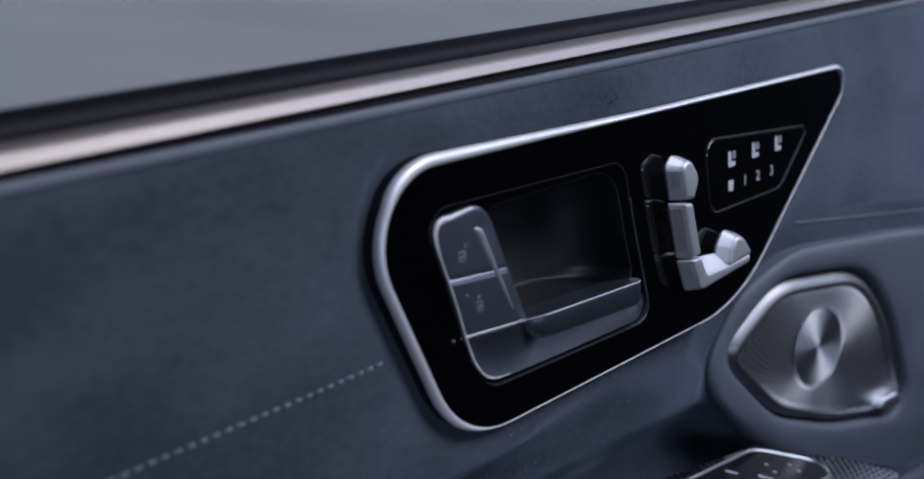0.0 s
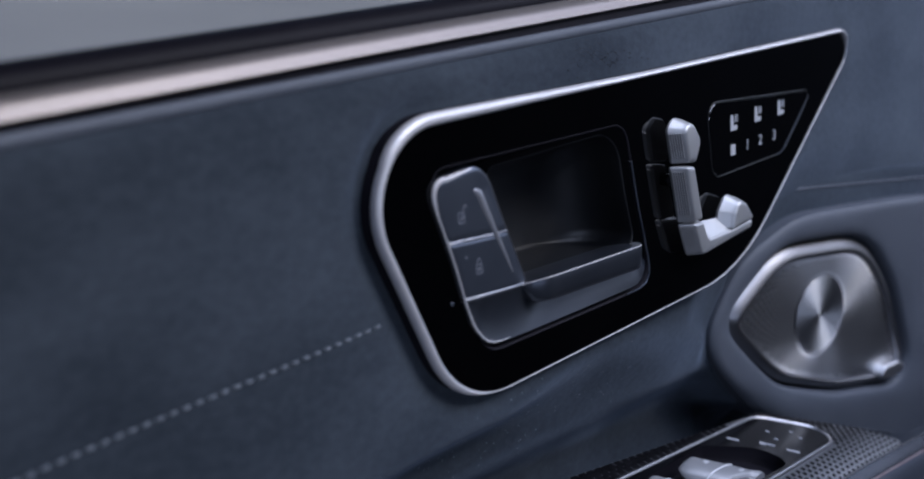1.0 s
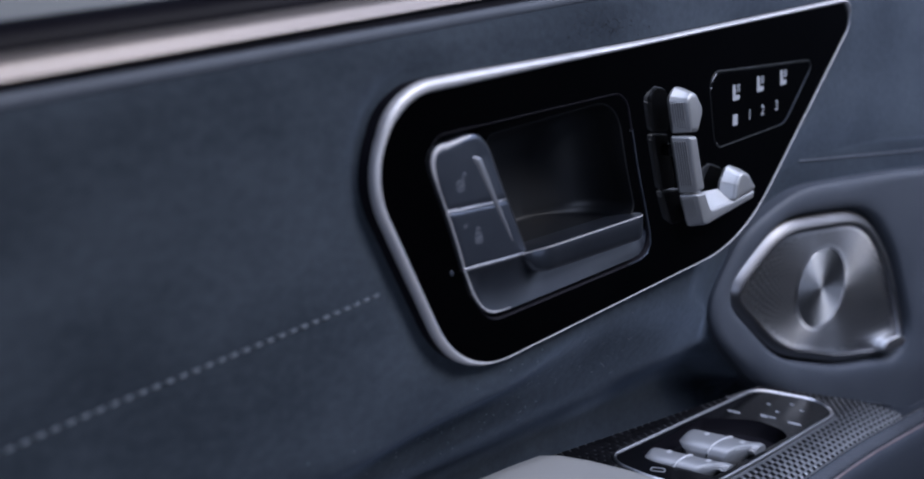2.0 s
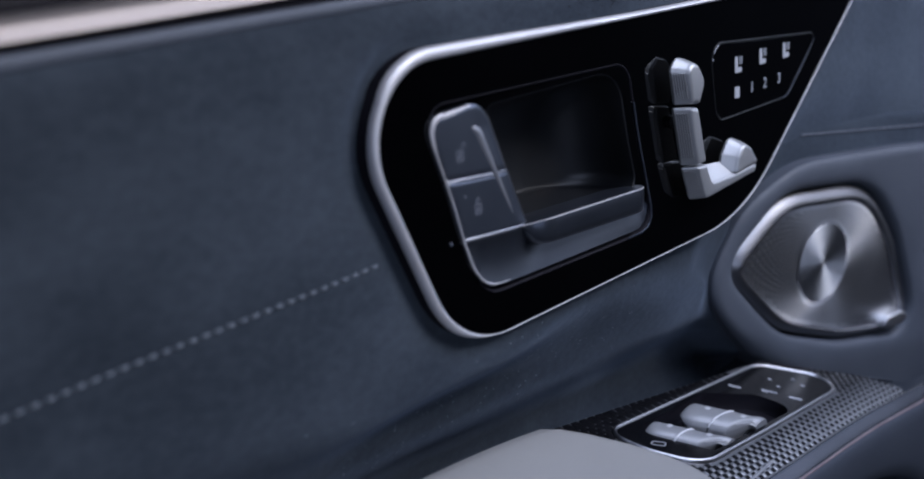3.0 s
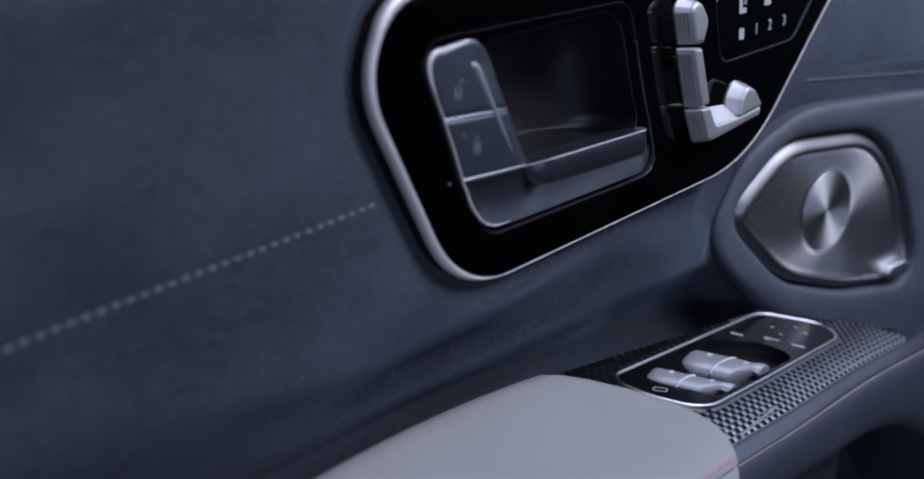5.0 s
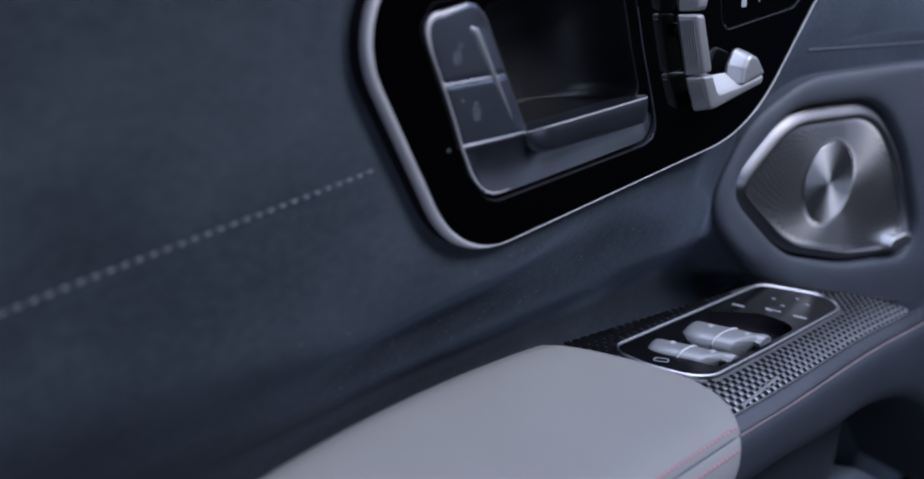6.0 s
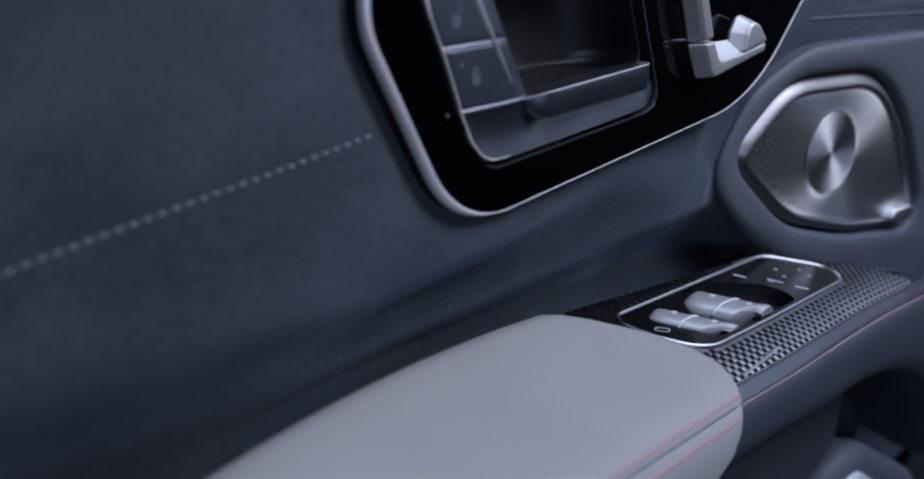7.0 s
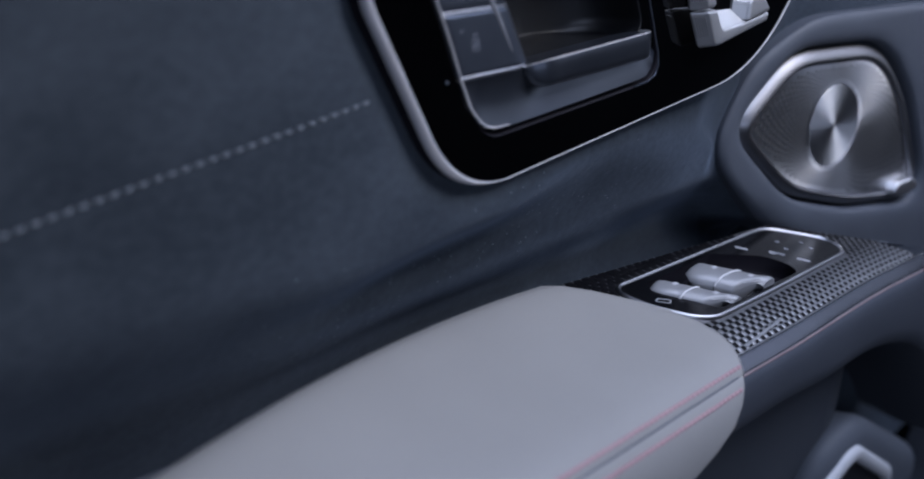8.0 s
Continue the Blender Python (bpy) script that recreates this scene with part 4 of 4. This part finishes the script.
# thin bright bar draws the highlight on the strip's upper edge
part("strip_highlight", *bar([(u, edge_v(u) + 0.15, -4.0) for u in range(-60, 341, 10)], 0.34, 8), RING_METAL, console, "bright edge between inlay and strip")
levels = []
for i in range(113):
    u = -60 + 2.0 * i
    e, o = edge_v(u), max(edge_v(u) + 2, min(42.2 - 0.03 * u, 41 - 0.86 * (u - 106)))
    row = [e + (o - e) * (j / 30) ** 1.5 for j in range(31)]
    sunk = [12.0 if inside(u, v, under_switches) else 0.0 for v in row]
    levels.append([(u, v, inlay_n(u, v) + 0.1 - d) for v, d in zip(row, sunk)] + [(u, v, inlay_n(u, v) - 1.5 - d) for v, d in zip(row[::-1], sunk[::-1])])
iv, jf = rings(levels)
jf += [tuple(range(62)), tuple(range(len(iv) - 1, len(iv) - 63, -1))]
plate = part("inlay_plate", iv, jf, WEAVE_LIGHT, console, "grey woven metal inlay")

# ---- armrest pad ----
PAD = [(42, -16, -54), (45.5, -8, -52), (45.8, -1, -49), (43, 2.6, -46), (38, 4.2, -42), (30, 5.0, -36), (17, 5.5, -27.5), (6, 5.6, -21.5), (-4, 5.4, -18.6), (-12, 5.0, -18.2), (-18, 4.4, -20.0),
       (-22.6, 3.3, -22.5), (-25.8, 1.9, -24.6), (-27.6, 0.5, -25.6), (-28.2, -0.9, -26.2), (-29.2, -1.4, -26.8), (-31.2, -3.6, -28.4), (-33.2, -8, -30.6), (-34.8, -13, -35.5), (-35.6, -18, -45), (-36.0, -23, -61), (-36.4, -28, -90), (-36.4, -33, -138)]


def pad_point(k, u):
    v, n, _ = PAD[k]
    narrow = 24.0 * max(0.0, (-60 - u) / 148.0) ** 1.7
    v -= narrow * smooth(v / 45.0)
    v -= 0.058 * max(0.0, -27 - u) * smooth((4 - v) / 26)
    swell = 2.0 * smooth((-60 - u) / 120) * smooth((v + 30) / 30)
    return v, n + swell


levels = []
for step in range(46):
    ring = []
    for k, (v, n, front) in enumerate(PAD):
        if step < 5:
            back, sink = ((0.9, 4.2), (0.0, 3.0), (0.2, 1.8), (1.2, 0.6), (3.2, 0.0))[step]
            u = front - back
        else:
            s = (step - 4) / 41
            u = (front - 3.2) + (-400 - front) * s ** 1.25
            sink = 0.0
        vv, nn = pad_point(k, u)
        if k > 13:
            ring.append((u, vv + sink, nn))
        else:
            ring.append((u, vv, nn - sink))
    levels.append(ring)
m = len(PAD)
av = [p for ring in levels for p in ring]
af = [(i * m + k, i * m + k + 1, (i + 1) * m + k + 1, (i + 1) * m + k) for i in range(len(levels) - 1) for k in range(m - 1)]
base = len(av)
av += [(u, v, -36) for u, v, _ in [(ring[0][0], ring[0][1], 0) for ring in levels]]
af += [(i * m, (i + 1) * m, base + i + 1, base + i) for i in range(len(levels) - 1)]
armrest = thing("armrest_pad", CONSOLE, "smooth grey leather armrest pad with red stitched seam", "armrest pad")
part("cushion", av, af, LEATHER, armrest, "grey leather cushion")
seam_pts = []
for i in range(60):
    u = -31.5 - i * 5.5
    seam_pts.append((u, -27.9 - 0.058 * max(0.0, -27 - u), -0.5))
part("seam", *bar(seam_pts, 0.42, 6), FAINT_MARK, armrest, "dark seam line")
sv, sf = bar([(-1.15, 0, -0.3), (-0.8, 0, 0.02), (0.8, 0, 0.02), (1.15, 0, -0.3)], 0.68, 8, 0.6)
first = None
for row, (v, n, tilt) in enumerate(((-26.2, 1.6, -38), (-30.9, -3.1, -48))):
    for k in range(90):
        u = -28.8 - row * 4.4 - 2.75 * k
        m4 = at(u, v - 0.058 * max(0.0, -27 - u), n, -tilt, 0, 3.3 + random.uniform(-4, 4))
        if first is None:
            first = part("red_stitch", sv, sf, RED_THREAD, armrest, "red thread stitch", m4)
        else:
            again(first, armrest, m4)

# ---- window switch panel ----
switches = thing("window_switch_panel", CONSOLE, "window switch panel with chrome frame and four silver rockers", "switch panel")


part("frame", *rim(frame_line, [(0.2, -1.0), (0.1, 0.6), (-0.25, 1.15), (-0.8, 1.35), (-1.35, 1.0), (-1.7, 0.3), (-1.7, -1.0)]), FRAME_METAL, switches, "satin chrome frame")
well_line = skewed([(11, 7.5, 4), (70, 4.6, 6), (84, 18, 14), (76, 33.2, 8), (7, 33, 3)], 8)
sheet_with_hole(grown(frame_line, -1.75), well_line, 0.7, SEMI_BLACK, "fascia", switches, "gloss black fascia", 1.5)
wl = [raised(well_line, 0.6), raised(grown(well_line, -0.3), -4), raised(grown(well_line, -1.5), -6)]
wv, wf = rings(wl)
wf.append(tuple(range(len(wv) - len(well_line), len(wv))))
part("well", wv, wf, RUBBER, switches, "dark recess of the rockers")


def rocker(a0, a1, b0, b1, top, last):
    """A barrel-shaped window rocker; its free end is undercut for a finger."""
    levels = []
    for i in range(29):
        s = i / 28
        b = b0 + (b1 - b0) * s
        free = s if last else 1 - s
        bow = top - 0.4 * (free ** 2) - 0.4 * max(0.0, free - 0.9) / 0.1
        if last:
            scoop = 0.5 * smooth((free - 0.5) / 0.36)
            under = smooth((free - 0.5) / 0.3)
        else:
            scoop = 0.42 * (1 - math.sqrt(max(0.0, 1 - max(0.0, (free - 0.35) / 0.65) ** 2)))
            under = 0.8 * smooth((free - 0.5) / 0.4)
        sec = [(0.9 * under, -6.0)]
        for da, z in ((0.0, bow - 4.4), (0.01, bow - 3.0), (0.05, bow - 1.8), (0.12, bow - 0.9), (0.22, bow - 0.25), (0.38, bow + 0.1), (0.55, bow + 0.1), (0.76, bow - 0.4), (0.9, bow - 1.3), (0.97, bow - 2.6)):
            if da < 0.06:
                z += under * (bow - 1.5 - 0.25 * (0.06 - da) / 0.06 - z)
            sec.append((scoop + (1 - scoop) * da, z))
        sec += [(1.0, bow - 4.2), (1.0, -6.0)]
        levels.append([(*skew(a0 + (a1 - a0) * da, b), z) for da, z in sec])
    vs, fcs = rings(levels)
    n = len(levels[0])
    fcs += [tuple(range(n)), tuple(range(len(vs) - 1, len(vs) - n - 1, -1))]
    return (vs, fcs), [(sec[4][0], sec[4][1], sec[4][2] + 0.02) for sec in levels[17:-1]]


for a0, a1, top, start, split in ((7.6, 23.0, 2.9, 9.5, 20.6), (28.0, 49.5, 4.8, 10.8, 22.6)):
    for b0, b1, last in ((start, split - 0.2, False), (split + 0.2, 33.4, True)):
        solid, lip = rocker(a0, a1, b0, b1, top, last)
        r = part("rocker", *solid, ROCKER, switches, "silver window rocker")
        if last:
            # pale bar draws the highlight along the scoop's rim
            part("scoop_highlight", *bar(lip, 0.15, 6), PALE_GREY, r, "pale edge of the finger scoop")
        p = skew(a0 + 0.6 * (a1 - a0), (b0 + b1) / 2)
        part("rocker_mark", *block(rounded([(p.x - 1.6, p.y - 0.9, 0.3), (p.x + 1.8, p.y - 0.9, 0.3), (p.x + 1.4, p.y + 0.8, 0.5), (p.x - 1.2, p.y + 0.8, 0.3)], 2), 0, 0.12, 0.04, 1), PALE_GREY, r, m=at(0, 0, top - 0.02))
    line = [(*skew(a0 + (a1 - a0) * f, split), top + z + 0.06) for f, z in ((0.0, -3.4), (0.01, -2.6), (0.05, -1.7), (0.12, -0.8), (0.24, -0.1), (0.52, 0.08), (0.76, -0.38), (0.9, -1.25), (0.97, -2.5))]
    part("rocker_divider", *bar(line, 0.42, 8), DIVIDER, switches, "pale line between two rockers")


def mark(name, a, b, wide, high, mat=WHITE_MARK):
    p = skew(a, b)
    d = Vector((0.61, -0.79))
    e = Vector((0.79, 0.61))
    line = rounded([(*(p + d * (x * wide / 2) + e * (y * high / 2)), 0.3) for x, y in ((-1, -1), (1, -1), (1, 1), (-1, 1))], 2)
    part(name, *block(line, 0.68, 0.82, 0.03, 1), mat, switches)


mark("mirror_mark", 87.5, 8.4, 5.5, 1.8)
mark("mirror_mark", 91.5, 19.6, 5.5, 1.6, GREY_MARK)
mark("mirror_mark", 91.0, 17.6, 2.6, 2.8)
mark("mirror_mark", 90.2, 28.6, 5.8, 2.0)
mark("mirror_dot", 108.7, 12.9, 1.8, 1.5, GREY_MARK)
mark("mirror_dot", 101.0, 18.8, 1.8, 1.5, GREY_MARK)
mark("mirror_dot", 116.0, 18.8, 1.6, 1.4, GREY_MARK)
mark("mirror_dot", 110.2, 24.3, 1.8, 1.5, GREY_MARK)
c = skew(0.6, 18.6)
car_line = rounded([(c.x - 3.4, c.y + 1.4, 0.8), (c.x + 0.2, c.y + 2.4, 1.2), (c.x + 4.6, c.y - 1.2, 0.8), (c.x + 1.4, c.y - 2.6, 0.8)], 4)
part("child_lock_mark", *rim(car_line, [(0, 0.68), (0, 0.82), (-0.5, 0.82), (-0.5, 0.68)]), WHITE_MARK, switches, "white car outline mark")
part("inlay_badge", *bar([(-3.0 + 33.0 * k / 8, -15.5 + 3.7 * k / 8, inlay_n(-3.0 + 33.0 * k / 8, -15.5 + 3.7 * k / 8) + 0.25) for k in range(9)], 0.62, 8, 0.5), CHROME, console, "thin silver line in the inlay")

part("inlay_mark", *block(rounded([(149, 2.6, 0.4), (160, -5.6, 0.4), (160.8, -4.6, 0.4), (149.8, 3.6, 0.4)], 2), -0.6, 0.3, 0.2, 1), BAR_SATIN, console, "small silver mark in the inlay")

# ---- lower door, pocket and pull loop ----
LOWER = CONSOLE @ at(0, -6, -37, 90, 0, 0)
low = thing("door_pocket", LOWER, "dark lower door panel with a deep storage pocket", "door pocket")
hole = dense(rounded([(120, 2.6, 48), (500, 2.6, 90), (520, -326, 90), (180, -326, 90), (149, -70, 120)], 14), 5)
sheet_with_hole(dense(rounded([(-430, 3, 1), (530, 3, 1), (530, -330, 1), (-430, -330, 1)], 2), 20), hole, 0, SHADED_TRIM, "panel", low, "lower panel in a darker, shaded copy of the soft trim", 4.0)
part("pocket_lip", *rings([raised(grown(hole, d), z) for d, z in ((1.0, -0.1), (0.0, -0.2), (-8.0, -0.8), (-18.0, -3.2), (-28.0, -8.0), (-36.0, -14.5), (-42.0, -23.0), (-45.0, -34.0))]), SHADED_TRIM, low, "rounded lip of the pocket")
deep = grown(hole, -44.0)
hv, hf = rings([raised(deep, -34), raised(grown(deep, -1), -45), raised(grown(deep, -6), -50)])
hf.append(tuple(range(len(hv) - len(hole), len(hv))))
# the pocket's shade is in this lining's colour
part("cavity", hv, hf, FELT, low, "black felt pocket cavity, darkened to read unlit")
loop = thing("pull_loop", LOWER, "grey plastic loop with a pale rim in the door pocket", "loop")
boss_line = eased(rounded([(135, -70, 18), (170, -57, 26), (338, -144, 30), (252, -250, 30), (92, -190, 40)], 12), 5, 8)
part("boss", *rings([raised(grown(boss_line, -d), z) for d, z in ((12, -50), (7, -20), (2.5, -5), (0.5, 0), (0, 3), (1.2, 6.5), (4.0, 9.5), (8.0, 11.2), (13.0, 12.0), (30.0, 12.2))]), BOSS_TRIM, loop, "blue-grey rounded boss")
loop_line = rounded([(162, -68, 20), (261, -124, 18), (194, -186, 18), (97, -112, 18)], 8)
part("loop_rim", *rim(loop_line, [(0, 9), (0.4, 12.5), (-0.6, 14.4), (-2.0, 15.2), (-6.0, 15.4), (-7.6, 14.4), (-8.4, 12), (-8.4, 9)]), PALE_GREY, loop, "pale grey rim")
# solid black plate stands in for the shaded hole of the loop
part("hole_dark_plate", *block(grown(loop_line, -8), 10, 12.6, 0.3, 1), BLACK_PLASTIC, loop)

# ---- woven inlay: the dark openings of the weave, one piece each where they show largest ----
pad_line = [Vector((f, v)) for v, n, f in PAD[2:13]] + [Vector((-500, -30)), Vector((-500, 60))]
keep_out = grown(frame_line, 0.8)
CELL = 2.45
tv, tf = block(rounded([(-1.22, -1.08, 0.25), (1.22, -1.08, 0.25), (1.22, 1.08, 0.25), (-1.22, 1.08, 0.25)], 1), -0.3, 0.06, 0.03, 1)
singles, rest = [], []
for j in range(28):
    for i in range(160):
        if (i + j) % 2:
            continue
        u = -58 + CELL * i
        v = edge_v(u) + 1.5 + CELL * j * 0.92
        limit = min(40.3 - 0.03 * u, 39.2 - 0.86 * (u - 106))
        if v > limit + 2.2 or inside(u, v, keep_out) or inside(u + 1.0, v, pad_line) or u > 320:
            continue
        # gaps grow rearwards so the band shaded by the suede turns dark
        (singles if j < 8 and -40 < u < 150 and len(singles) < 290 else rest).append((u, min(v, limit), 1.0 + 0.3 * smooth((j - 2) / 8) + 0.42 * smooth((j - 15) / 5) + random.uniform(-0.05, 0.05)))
first = None
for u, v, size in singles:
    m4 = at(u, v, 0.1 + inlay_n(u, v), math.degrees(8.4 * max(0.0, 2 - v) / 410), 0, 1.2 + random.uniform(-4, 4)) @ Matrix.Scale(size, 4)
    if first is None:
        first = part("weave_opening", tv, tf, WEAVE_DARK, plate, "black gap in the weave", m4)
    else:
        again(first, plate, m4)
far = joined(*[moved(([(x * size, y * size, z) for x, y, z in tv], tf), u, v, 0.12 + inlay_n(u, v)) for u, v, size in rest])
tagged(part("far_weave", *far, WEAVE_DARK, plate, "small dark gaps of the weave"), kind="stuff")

# the threads between the openings stand proud as small pillows
pv, pf = block(rounded([(-1.12, -1.0, 0.4), (1.12, -1.0, 0.4), (1.12, 1.0, 0.4), (-1.12, 1.0, 0.4)], 2), -0.2, 0.2, 0.19, 2)
threads = []
for j in range(28):
    for i in range(160):
        u = -58 + CELL * i
        v = edge_v(u) + 1.5 + CELL * j * 0.92
        if (i + j) % 2 == 0 or u > 210 or v > min(14, 40 - 0.86 * (u - 106)) or inside(u, v, keep_out) or inside(u + 1.0, v, pad_line):
            continue
        lean = 8.4 * max(0.0, 2 - v) / 410
        size = 0.9 + random.uniform(-0.08, 0.08)
        threads.append(moved(([(x * size, y * size, z + y * lean) for x, y, z in pv], pf), u, v, 0.1 + inlay_n(u, v)))
tagged(part("weave_thread", *joined(*threads), WEAVE_LIGHT, plate, "raised grey metal threads of the weave"), kind="stuff")
